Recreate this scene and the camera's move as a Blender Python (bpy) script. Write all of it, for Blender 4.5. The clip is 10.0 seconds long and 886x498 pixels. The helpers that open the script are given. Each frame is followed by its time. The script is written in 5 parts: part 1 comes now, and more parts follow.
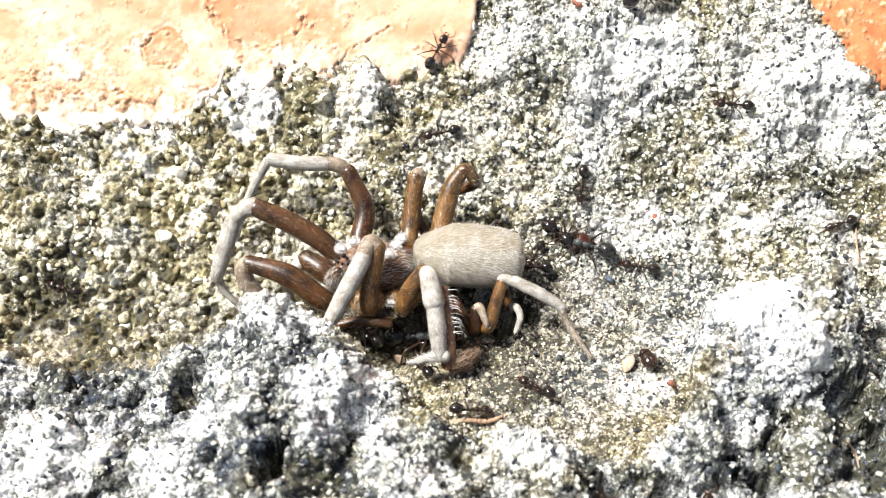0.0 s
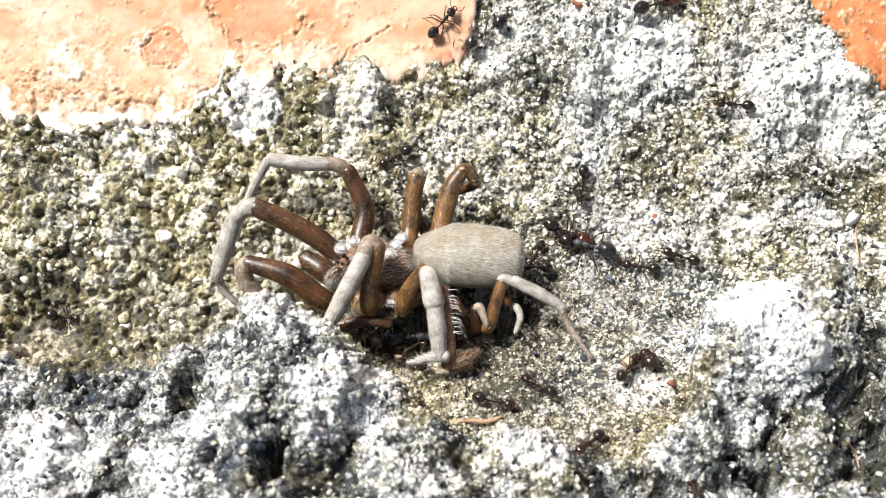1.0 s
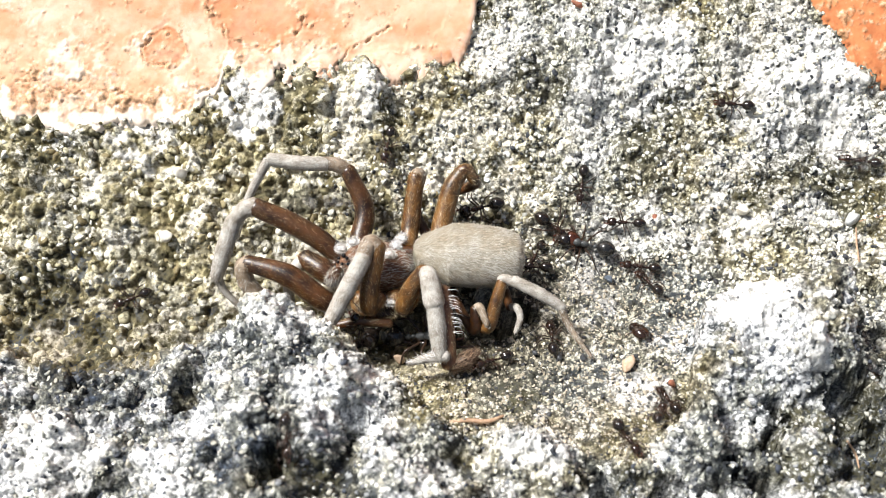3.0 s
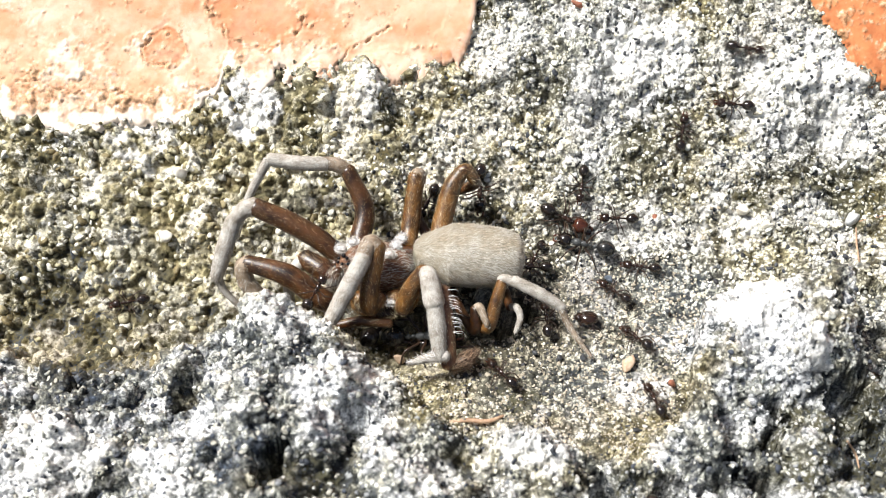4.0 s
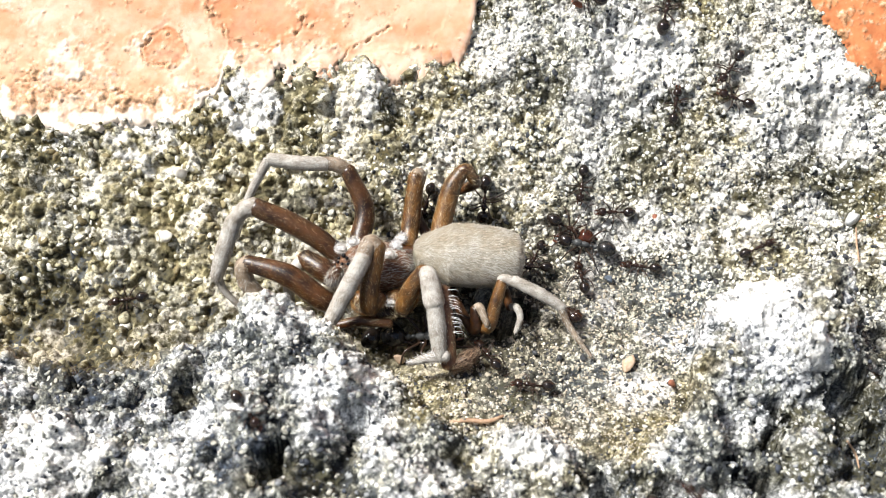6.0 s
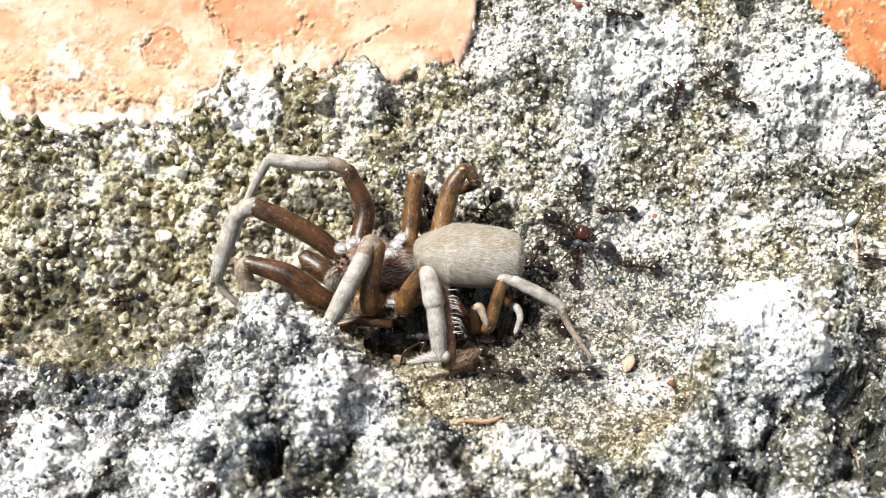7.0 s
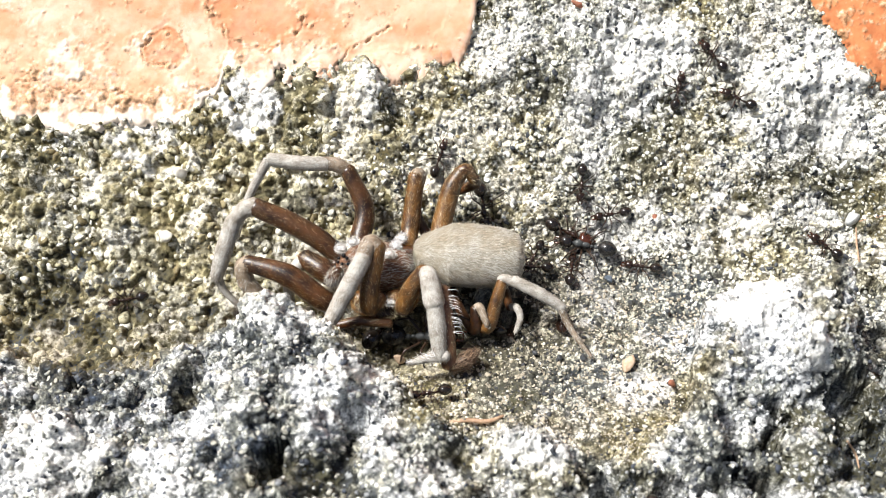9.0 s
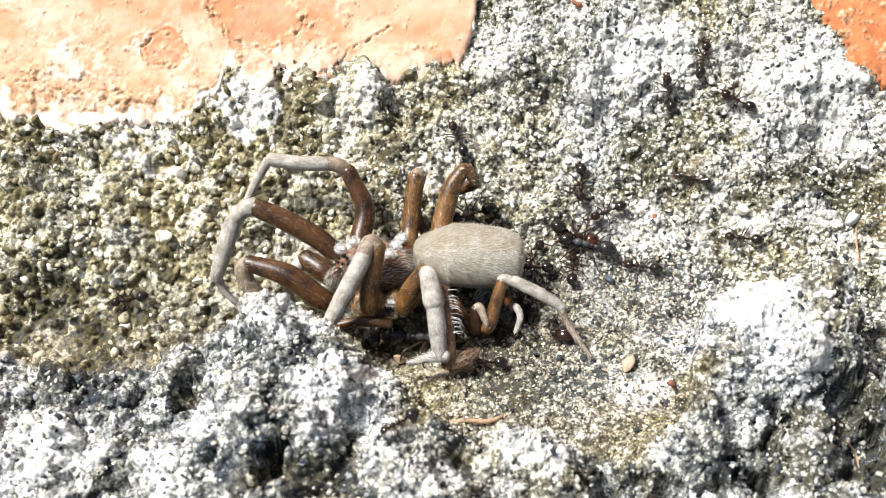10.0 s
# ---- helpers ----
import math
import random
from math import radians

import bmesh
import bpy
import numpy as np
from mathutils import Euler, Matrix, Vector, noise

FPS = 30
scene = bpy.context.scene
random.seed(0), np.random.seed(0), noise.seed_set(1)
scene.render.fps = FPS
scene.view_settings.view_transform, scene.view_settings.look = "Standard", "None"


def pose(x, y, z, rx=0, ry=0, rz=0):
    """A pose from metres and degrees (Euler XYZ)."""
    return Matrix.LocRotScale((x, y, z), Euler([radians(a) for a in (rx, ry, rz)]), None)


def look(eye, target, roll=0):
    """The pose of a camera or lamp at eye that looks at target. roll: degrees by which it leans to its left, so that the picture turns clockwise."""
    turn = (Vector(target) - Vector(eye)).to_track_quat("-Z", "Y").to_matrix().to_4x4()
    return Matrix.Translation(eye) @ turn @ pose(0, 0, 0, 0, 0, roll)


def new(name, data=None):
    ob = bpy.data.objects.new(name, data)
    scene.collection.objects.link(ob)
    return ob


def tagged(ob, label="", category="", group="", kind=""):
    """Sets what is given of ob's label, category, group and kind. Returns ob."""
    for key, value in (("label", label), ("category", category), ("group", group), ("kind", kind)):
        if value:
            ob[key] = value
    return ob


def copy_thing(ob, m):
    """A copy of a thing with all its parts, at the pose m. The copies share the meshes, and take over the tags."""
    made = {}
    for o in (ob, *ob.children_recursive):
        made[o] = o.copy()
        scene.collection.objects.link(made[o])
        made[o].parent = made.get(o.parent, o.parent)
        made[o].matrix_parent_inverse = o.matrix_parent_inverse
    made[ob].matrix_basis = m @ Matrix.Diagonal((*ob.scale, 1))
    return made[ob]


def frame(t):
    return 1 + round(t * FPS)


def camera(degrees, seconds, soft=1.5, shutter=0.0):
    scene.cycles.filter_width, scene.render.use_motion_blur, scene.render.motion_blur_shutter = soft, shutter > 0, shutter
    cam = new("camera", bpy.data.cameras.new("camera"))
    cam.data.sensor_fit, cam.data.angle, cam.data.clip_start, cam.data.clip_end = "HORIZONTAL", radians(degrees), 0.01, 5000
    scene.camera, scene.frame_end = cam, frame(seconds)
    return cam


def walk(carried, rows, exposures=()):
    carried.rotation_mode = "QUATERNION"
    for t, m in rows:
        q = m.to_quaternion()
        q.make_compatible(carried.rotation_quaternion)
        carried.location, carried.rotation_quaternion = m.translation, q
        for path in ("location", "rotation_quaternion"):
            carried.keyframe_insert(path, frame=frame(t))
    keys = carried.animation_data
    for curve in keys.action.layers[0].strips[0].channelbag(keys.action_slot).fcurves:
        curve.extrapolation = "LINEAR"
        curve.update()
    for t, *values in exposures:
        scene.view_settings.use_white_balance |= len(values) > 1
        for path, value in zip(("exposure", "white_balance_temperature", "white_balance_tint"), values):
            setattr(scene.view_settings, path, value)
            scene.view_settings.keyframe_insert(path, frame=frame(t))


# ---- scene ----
cam = camera(45, 10.0, soft=0.7, shutter=0.6)
MM = 0.001
cam.data.dof.use_dof, cam.data.dof.focus_distance, cam.data.dof.aperture_fstop = True, 95.5 * MM, 36
view = look((0, -66.9 * MM, 66.9 * MM), (0, 0, 0))
walk(cam, [(0.0, view), (10.0, view)],
     exposures=[(0.0, 1.47), (0.4, 1.38), (0.8, 1.24), (1.3, 1.17), (2.0, 1.17), (10.0, 1.17)])

# ---- light: bright hazy daylight from above, over the viewer's shoulder ----
world = bpy.data.worlds.new("sky")
scene.world = world
world.use_nodes = True
sky = world.node_tree.nodes.new("ShaderNodeTexSky")
sky.sky_type, sky.sun_disc = "NISHITA", False
sky.sun_elevation, sky.sun_rotation = radians(60), radians(-96)
sky.air_density, sky.dust_density = 1.0, 3.0
back = world.node_tree.nodes["Background"]
back.inputs["Strength"].default_value = 0.034
world.node_tree.links.new(sky.outputs["Color"], back.inputs["Color"])
sun = new("sun", bpy.data.lights.new("sun", "SUN"))
sun.data.energy, sun.data.angle, sun.data.color = 3.7, radians(14), (1.0, 0.99, 0.97)
sun.matrix_world = look((-0.58, -0.06, 1.0), (0, 0, 0))


# ---- materials ----
def material(name, base=(0.5, 0.5, 0.5), rough=0.7, spec=0.5):
    m = bpy.data.materials.new(name)
    m.use_nodes = True
    b = m.node_tree.nodes["Principled BSDF"]
    b.inputs["Base Color"].default_value = (*base, 1)
    b.inputs["Roughness"].default_value = rough
    b.inputs["Specular IOR Level"].default_value = spec
    return m, m.node_tree, b


def node(tree, kind, ins=(), **props):
    n = tree.nodes.new(kind)
    for key, value in props.items():
        setattr(n, key, value)
    for key, value in ins:
        if hasattr(value, "is_output"):
            tree.links.new(value, n.inputs[key])
        else:
            n.inputs[key].default_value = value
    return n


def ramp(tree, fac, stops, mode="LINEAR"):
    n = tree.nodes.new("ShaderNodeValToRGB")
    n.color_ramp.interpolation = mode
    while len(n.color_ramp.elements) < len(stops):
        n.color_ramp.elements.new(0.5)
    for e, (p, c) in zip(n.color_ramp.elements, stops):
        e.position, e.color = p, (*(c if isinstance(c, tuple) else (c, c, c)), 1)
    tree.links.new(fac, n.inputs["Fac"])
    return n.outputs["Color"]


def mix(tree, fac, a, b, blend="MIX"):
    n = tree.nodes.new("ShaderNodeMix")
    n.data_type, n.blend_type = "RGBA", blend
    for key, value in ((0, fac), (6, a), (7, b)):
        if hasattr(value, "is_output"):
            tree.links.new(value, n.inputs[key])
        else:
            n.inputs[key].default_value = value if key == 0 else (*value, 1)
    return n.outputs[2]


def coords(tree):
    return tree.nodes.new("ShaderNodeTexCoord").outputs["Object"]


def noise_at(tree, size_mm, detail=3.0, rough=0.55, vec=None):
    return node(tree, "ShaderNodeTexNoise", [("Vector", vec or coords(tree)), ("Scale", 1000.0 / size_mm),
                ("Detail", detail), ("Roughness", rough)]).outputs["Fac"]


def bump(tree, bsdf, height, mm, strength=1.0):
    n = node(tree, "ShaderNodeBump", [("Height", height), ("Distance", mm * MM), ("Strength", strength)])
    tree.links.new(n.outputs["Normal"], bsdf.inputs["Normal"])


def attribute(tree, name):
    return node(tree, "ShaderNodeAttribute", attribute_name=name).outputs["Fac"]


def times(tree, a, b):
    return node(tree, "ShaderNodeMath", [(0, a), (1, b)], operation="MULTIPLY").outputs[0]


def concrete():
    """Weathered cement with sand grains: pale grains, dark shade coloured into the mossy gaps, with crusts of white
    lime and dark lichens over them.
    """
    m, t, b = material("weathered_concrete", rough=0.85, spec=0.3)
    grain, small, fine = attribute(t, "grain"), attribute(t, "small"), attribute(t, "fine")
    warm, lime, dark = attribute(t, "warm"), attribute(t, "lime"), attribute(t, "lichen_and_shade")
    cool = ramp(t, grain, [(0.0, (0.030, 0.034, 0.033)), (0.15, (0.085, 0.092, 0.083)), (0.35, (0.25, 0.255, 0.22)),
                           (0.6, (0.46, 0.465, 0.40)), (0.85, (0.67, 0.675, 0.60)), (1.0, (0.82, 0.83, 0.79))])
    ochre = ramp(t, grain, [(0.0, (0.055, 0.047, 0.02)), (0.2, (0.155, 0.135, 0.062)), (0.45, (0.38, 0.34, 0.20)),
                            (0.8, (0.64, 0.60, 0.44)), (1.0, (0.81, 0.785, 0.67))])
    col = mix(t, warm, cool, ochre)
    # mossy gaps between the grains: shade put into the colour, olive where warm
    patchy = ramp(t, noise_at(t, 1.6, 4.0, 0.65), [(0.34, 1.0), (0.62, 0.25)])
    binder_shade = mix(t, warm, (0.075, 0.08, 0.082), (0.10, 0.074, 0.03))
    col = mix(t, times(t, attribute(t, "binder_shade"), patchy), col, binder_shade)
    chip = node(t, "ShaderNodeTexVoronoi", [("Vector", coords(t)), ("Scale", 1000.0 / 0.62)]).outputs["Color"]
    chip = node(t, "ShaderNodeSeparateColor", [(0, chip)]).outputs[2]
    slate = mix(t, ramp(t, chip, [(0.30, 0.0), (0.42, 0.6), (0.62, 1.0)]), (0.045, 0.062, 0.095), col)
    col = mix(t, times(t, attribute(t, "slate"), 0.85), col, slate)
    crust = times(t, ramp(t, noise_at(t, 0.7, 4.0, 0.7), [(0.36, 0.15), (0.46, 1.0)]), lime)
    white = mix(t, warm, ramp(t, noise_at(t, 2.5, 4.0, 0.6), [(0.3, (0.70, 0.71, 0.71)), (0.65, (0.87, 0.88, 0.88))]),
                ramp(t, noise_at(t, 2.2, 4.0, 0.6), [(0.3, (0.72, 0.67, 0.52)), (0.65, (0.90, 0.875, 0.80))]))
    dirt = ramp(t, small, [(0.0, 0.10), (0.2, 0.45), (0.5, 1.0), (1.0, 1.35)])
    speck = ramp(t, noise_at(t, 0.30, 4.0, 0.72), [(0.41, 0.05), (0.47, 0.6), (0.54, 1.08), (0.63, 1.45)])
    dirt = mix(t, fine, dirt, speck, "MULTIPLY")
    grit = node(t, "ShaderNodeTexVoronoi", [("Vector", coords(t)), ("Scale", 1000.0 / 0.33)]).outputs["Color"]
    grit = node(t, "ShaderNodeSeparateColor", [(0, grit)]).outputs[0]
    dirt = mix(t, times(t, fine, 0.85), dirt, ramp(t, grit, [(0.0, 0.12), (0.14, 0.3), (0.25, 0.85), (0.75, 1.05), (1.0, 1.5)]), "MULTIPLY")
    # dirt on the warm side is brown, not black
    dirt = mix(t, times(t, warm, 0.45), dirt, mix(t, 1.0, dirt, (0.12, 0.085, 0.03), "ADD"))
    col = mix(t, node(t, "ShaderNodeMath", [(0, times(t, fine, 0.5)), (1, 0.42)], operation="ADD").outputs[0], col, dirt, "MULTIPLY")
    col = mix(t, crust, col, mix(t, times(t, fine, 0.6), white, dirt, "MULTIPLY"))
    thick = times(t, ramp(t, noise_at(t, 0.9, 4.0, 0.7), [(0.34, 0.3), (0.46, 1.0)]), attribute(t, "thick"))
    col = mix(t, thick, col, mix(t, 0.35, (0.90, 0.89, 0.85), dirt, "MULTIPLY"))
    # brown soil, and shade coloured in under the spider and behind its legs
    col = mix(t, times(t, attribute(t, "soil_and_shade"), 0.75), col, mix(t, 0.75, col, (0.265, 0.215, 0.142), "MULTIPLY"))
    # fine dark speckle over all, thinner on the thick crusts
    fleck = ramp(t, noise_at(t, 0.42, 4.0, 0.72), [(0.43, 1.0), (0.46, 0.0)])
    bare = node(t, "ShaderNodeMath", [(0, 1.0), (1, times(t, attribute(t, "thick"), 0.75))], operation="SUBTRACT").outputs[0]
    col = mix(t, times(t, times(t, fleck, bare), 0.7), col, mix(t, warm, (0.05, 0.056, 0.064), (0.085, 0.068, 0.03)))
    # black dots of lichen
    for size, share in ((0.75, 0.16), (1.25, 0.10)):
        cell = node(t, "ShaderNodeTexVoronoi", [("Vector", coords(t)), ("Scale", 1000.0 / size)])
        spot = ramp(t, cell.outputs["Distance"], [(0.16, 1.0), (0.34, 0.0)])
        some = ramp(t, node(t, "ShaderNodeSeparateColor", [(0, cell.outputs["Color"])]).outputs[1], [(share, 1.0), (share + 0.02, 0.0)])
        col = mix(t, times(t, times(t, spot, some), fine), col, mix(t, warm, (0.03, 0.035, 0.045), (0.055, 0.05, 0.03)))
    # mossy film, also painting shade beyond the crest and in the right corner
    film = times(t, ramp(t, noise_at(t, 0.5, 4.0, 0.75), [(0.46, 1.0), (0.58, 0.0)]), attribute(t, "moss_and_shade"))
    col = mix(t, film, col, (0.06, 0.056, 0.03))
    pits = times(t, ramp(t, noise_at(t, 0.8, 5.0, 0.8), [(0.42, 1.0), (0.48, 0.0)]), dark)
    col = mix(t, pits, col, mix(t, warm, (0.03, 0.036, 0.04), (0.085, 0.068, 0.025)))
    t.links.new(col, b.inputs["Base Color"])
    bump(t, b, noise_at(t, 0.30, 4.0, 0.7), 0.14, 1.0)
    return m


def paint_material():
    """Old orange wall paint, chalky and blotched, worn to the pale undercoat in places."""
    m, t, b = material("old_orange_paint", rough=0.55, spec=0.35)
    blot = noise_at(t, 9.0, 4.0, 0.6)
    col = ramp(t, blot, [(0.30, (0.49, 0.20, 0.09)), (0.5, (0.565, 0.255, 0.125)), (0.68, (0.64, 0.345, 0.195))])
    worn = attribute(t, "worn")
    edge = ramp(t, noise_at(t, 3.0, 5.0, 0.6), [(0.36, 0.0), (0.66, 1.0)])
    edge = node(t, "ShaderNodeMath", [(0, edge), (1, worn)], operation="MULTIPLY").outputs[0]
    col = mix(t, edge, col, (0.71, 0.52, 0.385))
    col = mix(t, attribute(t, "rich"), col, ramp(t, noise_at(t, 1.6, 4.0, 0.65), [(0.3, (0.42, 0.125, 0.045)), (0.6, (0.56, 0.215, 0.085))]))
    bits = ramp(t, noise_at(t, 0.8, 5.0, 0.7), [(0.36, (0.10, 0.072, 0.032)), (0.45, (0.33, 0.215, 0.11)), (0.54, (0.58, 0.34, 0.19)), (0.68, (0.76, 0.62, 0.47))])
    col = mix(t, node(t, "ShaderNodeMath", [(0, attribute(t, "crumbly")), (1, 0.8)], operation="MULTIPLY").outputs[0], col, bits)
    col = mix(t, attribute(t, "primer"), col, (0.79, 0.68, 0.57))
    grime = ramp(t, noise_at(t, 0.9, 4.0, 0.7), [(0.25, 0.45), (0.36, 1.0)])
    col = mix(t, 0.7, col, grime, "MULTIPLY")
    t.links.new(col, b.inputs["Base Color"])
    bump(t, b, noise_at(t, 0.9, 4.0, 0.6), 0.08, 0.4)
    return m


CONCRETE, PAINT = concrete(), paint_material()


# ---- the ground: a rough cement foot of a wall, a groove along it, and broken lumps before it (all in millimetres) ----

def hashed(ix, iy, seed):
    n = (ix.astype(np.int64) * 374761393 + iy.astype(np.int64) * 668265263 + seed * 974634777) & 0x7FFFFFFF
    n = ((n ^ (n >> 13)) * 1274126177) & 0x7FFFFFFF
    n = ((n ^ (n >> 16)) * 668265263) & 0x7FFFFFFF
    return ((n ^ (n >> 15)) & 0xFFFFF) / float(0xFFFFF)


def soft_noise(x, y, size, seed):
    """Smooth noise between -1 and 1 with lumps of about that size."""
    u, v = x / size, y / size
    iu, iv = np.floor(u), np.floor(v)
    fu, fv = u - iu, v - iv
    fu, fv = fu * fu * fu * (fu * (fu * 6 - 15) + 10), fv * fv * fv * (fv * (fv * 6 - 15) + 10)
    a, b = hashed(iu, iv, seed), hashed(iu + 1, iv, seed)
    c, d = hashed(iu, iv + 1, seed), hashed(iu + 1, iv + 1, seed)
    return 2 * ((a * (1 - fu) + b * fu) * (1 - fv) + (c * (1 - fu) + d * fu) * fv) - 1


def rugged(x, y, size, seed, octaves=4, gain=0.5):
    out, amp = 0, 1.0
    for k in range(octaves):
        c, s = math.cos(k * 0.9), math.sin(k * 0.9)
        out = out + amp * soft_noise(c * x - s * y, s * x + c * y, size * 0.5 ** k, seed + 17 * k)
        amp *= gain
    return out


def grains(x, y, z, size, seed, fill=0.9):
    """Rounded grains packed like sand: their height (0 to 1) and a random tone for each."""
    u, v, w = (q.astype(np.float32) / np.float32(size) for q in (x, y, z))
    iu, iv, iw = np.floor(u), np.floor(v), np.floor(w)
    best, tone = np.zeros_like(u), np.full_like(u, 0.4)
    for du, dv, dw in [(a, b, c) for a in (-1, 0, 1) for b in (-1, 0, 1) for c in (-1, 0, 1)]:
        cu, cv, cw = iu + du, iv + dv, iw + dw
        key = cv + 4099 * cw
        k = hashed(cu, key, seed).astype(np.float32)
        ex, ey, ez = u - cu - k, v - cv - (k * 61) % 1, w - cw - (k * 937) % 1
        r = fill * (0.42 + 0.5 * ((k * 173) % 1))
        flat = (k * 389) % 1
        d = (ex * (0.8 + 0.5 * flat)) ** 2 + (ey * (1.3 - 0.5 * flat)) ** 2 + (ez + 0.4 * flat * ex) ** 2
        h = np.sqrt(np.clip(1 - d / (r * r), 0, 1)) * (0.45 + 0.55 * ((k * 2741) % 1))
        over = h > best
        best, tone = np.where(over, h, best), np.where(over, (k * 7919) % 1, tone)
    return best, tone


def ease(a, b, x):
    k = np.clip((x - a) / (b - a), 0, 1)
    return k * k * (3 - 2 * k)


def higher(a, b, k):
    """The higher of two heights, blended over k."""
    h = np.clip(0.5 + 0.5 * (a - b) / k, 0, 1)
    return b * (1 - h) + a * h + k * h * (1 - h)


# the line of the broken edge in front of the groove
CREST_X = [-60, -39, -31, -24.5, -19.5, -15, -12, -9.3, -6.3, -2.2, -0.7, 2, 6, 12, 17, 19.8, 22, 30, 34, 36, 60]
CREST_Y = [-8, -8, -10.5, -9.5, -8, -7.5, -7.7, -8.8, -10.2, -13.7, -16.5, -17, -16.6, -18.5, -19, -15, -6, -4.5, -4.2, -4, -4]
CREST_Z = [-4, -4, -5, -4.6, -2.9, 1.0, 0.9, -1.0, -2.1, -3.4, -4.0, -4.0, -3.7, -4.2, -4.4, -4, -0.2, 0.6, 0.4, -4.5, -5]


def base_height(x, y):
    wall = y - 8.0 + 0.6 * ease(-10, -30, x)
    wall = np.where(y > 22, 14 + (y - 22) * 2.5, wall)
    floor = -5.0 - 4.0 * ease(-8, -22, x)
    z = higher(wall, floor, 3.0)
    peak = np.interp(x, CREST_X, CREST_Y)
    top = np.interp(x, CREST_X, CREST_Z)
    into = peak - y
    fall = 0.20 * np.clip(into, 0, 60)
    step = 3.4 * ease(20, 23, x) * ease(5.5, 11.0, into)
    fore = -12 + (top + 12) * ease(-2.0, 0.2, into) - fall - step
    return higher(z, fore, 0.8)



# swellings (x, y, radius, height): lumps of broken mortar, and hollows where it is negative
def swells(x, y, rows):
    out = 0
    for cx, cy, r, h in rows:
        d = np.hypot(x - cx, y - cy) / r
        d = d * (1 + (0.22 if h > 0 else 0.45) * soft_noise(x, y, r * 0.6, int(abs(cx * 10))))
        k = 1 - np.minimum(d, 1) ** 2
        out = out + h * (k * k if h > 0 else k * (2 - k))
    return out


LUMPS_NEAR = [
    (-21.8, -11.1, 2.6, 2.6), (-21.5, -13.2, 1.4, -2.4), (-31.0, -12.1, 0.7, -2.0), (-14.6, -8.9, 3.6, 0.8), (-9.1, -9.4, 3.5, 1.4), (-7.9, -14.2, 4.2, 2.8),
    (-4.3, -13.2, 2.6, 1.6), (-0.6, -16.9, 3.2, 1.4), (-16.2, -12.5, 3.0, -1.0), (-13.2, -21.1, 1.7, -3.8), (-12.7, -19.8, 1.2, -2.4),
    (-10.8, -14.6, 2.2, 1.2), (-3.7, -20.8, 3.5, 1.8), (-25.0, -16.7, 5.0, 1.4), (-31.4, -15.1, 4.0, 1.2),
    (-20.1, -17.9, 4.0, 1.6), (7.0, -17.6, 4.0, 2.0), (12.7, -21.3, 1.8, -4.0), (9.5, -20.4, 3.4, 1.5),
    (-7.1, -16.8, 1.2, -3.0), (1.6, -20.3, 2.6, -1.6), (-9.9, -18.5, 2.6, 1.4)]
LUMPS_FAR = [
    (24.0, -7.5, 4.0, 1.2), (30.0, -7.8, 5.0, 1.6), (33.3, -5.5, 3.0, 1.4), (39.0, -1.5, 3.0, -2.0),
    (22.7, -8.7, 2.6, -1.0), (33.4, -13.6, 1.5, -5.0), (32.6, -14.6, 1.5, -5.0), (31.8, -16.0, 1.2, -4.5), (25.1, -20.5, 1.5, -6.0), (27.0, -14.3, 0.8, -3.5), (26.2, -17.4, 1.0, -4.0), (29.7, -12.6, 1.2, 1.2), (34.6, -16.3, 1.8, -4.0), (22.3, -21.1, 1.5, -4.0), (36.4, -11.7, 1.2, -3.0), (29.7, -12.0, 2.0, 1.2),
    (29.0, -12.2, 2.4, 2.2), (21.1, -17.3, 3.4, 2.0), (18.0, -16.8, 2.6, 1.4), (35.5, -12.3, 2.6, 2.0),
    (37.4, 1.3, 1.4, -2.6), (24.5, -13.6, 3.0, 1.6), (26.6, -16.3, 1.2, -3.2), (17.8, -21.2, 1.6, -3.6), (37.4, -6.3, 2.6, -1.6),
    (22.5, -20.0, 2.4, 1.6), (29.4, -19.0, 3.0, 1.8), (33.1, -20.0, 2.4, -2.4)]
LUMPS_WALL = [
    (-7.1, 14.0, 3.0, 1.8), (-12.1, 14.3, 2.6, 1.2), (6.1, 16.0, 4.0, 1.1), (14.6, 19.0, 2.5, 1.2),
    (12.0, 16.0, 3.4, 1.2), (18.3, 16.4, 4.0, 0.9), (15.9, 17.7, 1.6, -1.2), (35.3, 10.8, 3.0, -1.6),
    (32.6, 14.9, 5.0, 0.9), (39.0, 8.2, 3.0, -1.0), (-4.2, 13.0, 1.4, -1.4), (11.4, 13.0, 2.4, -1.0),
    (1.9, 6.3, 3.0, -1.5), (9.3, 2.9, 3.0, -0.8), (-4.7, -6.1, 4.6, -1.8), (4.3, -2.5, 2.6, -6.0), (2.1, -2.8, 2.2, -4.0), (6.2, -2.7, 1.8, -4.0),
    (15.4, 12.7, 2.4, -0.9), (-30.8, 7.8, 5.0, 0.8), (-37.0, -1.0, 4.0, -1.0)]


def rough_places(x, y):
    """1 on the broken lumps in front, 0 on the wall's foot and on the sandy floor."""
    return ease(-1.0, 1.5, np.interp(x, CREST_X, CREST_Y) - y)


# the lower edges of the paint that is left on the wall
EDGE_LEFT = [(-42.9, 12.7), (-38.2, 12.4), (-35.6, 11.9), (-29.8, 11.9), (-25.5, 12.2), (-21.1, 13.1), (-20.4, 14.7), (-18.2, 15.2), (-11.9, 15.8), (-8.4, 15.7), (-4.5, 14.9), (-1.3, 15.0), (1.4, 15.8), (2.5, 17.9), (3.1, 20.5)]
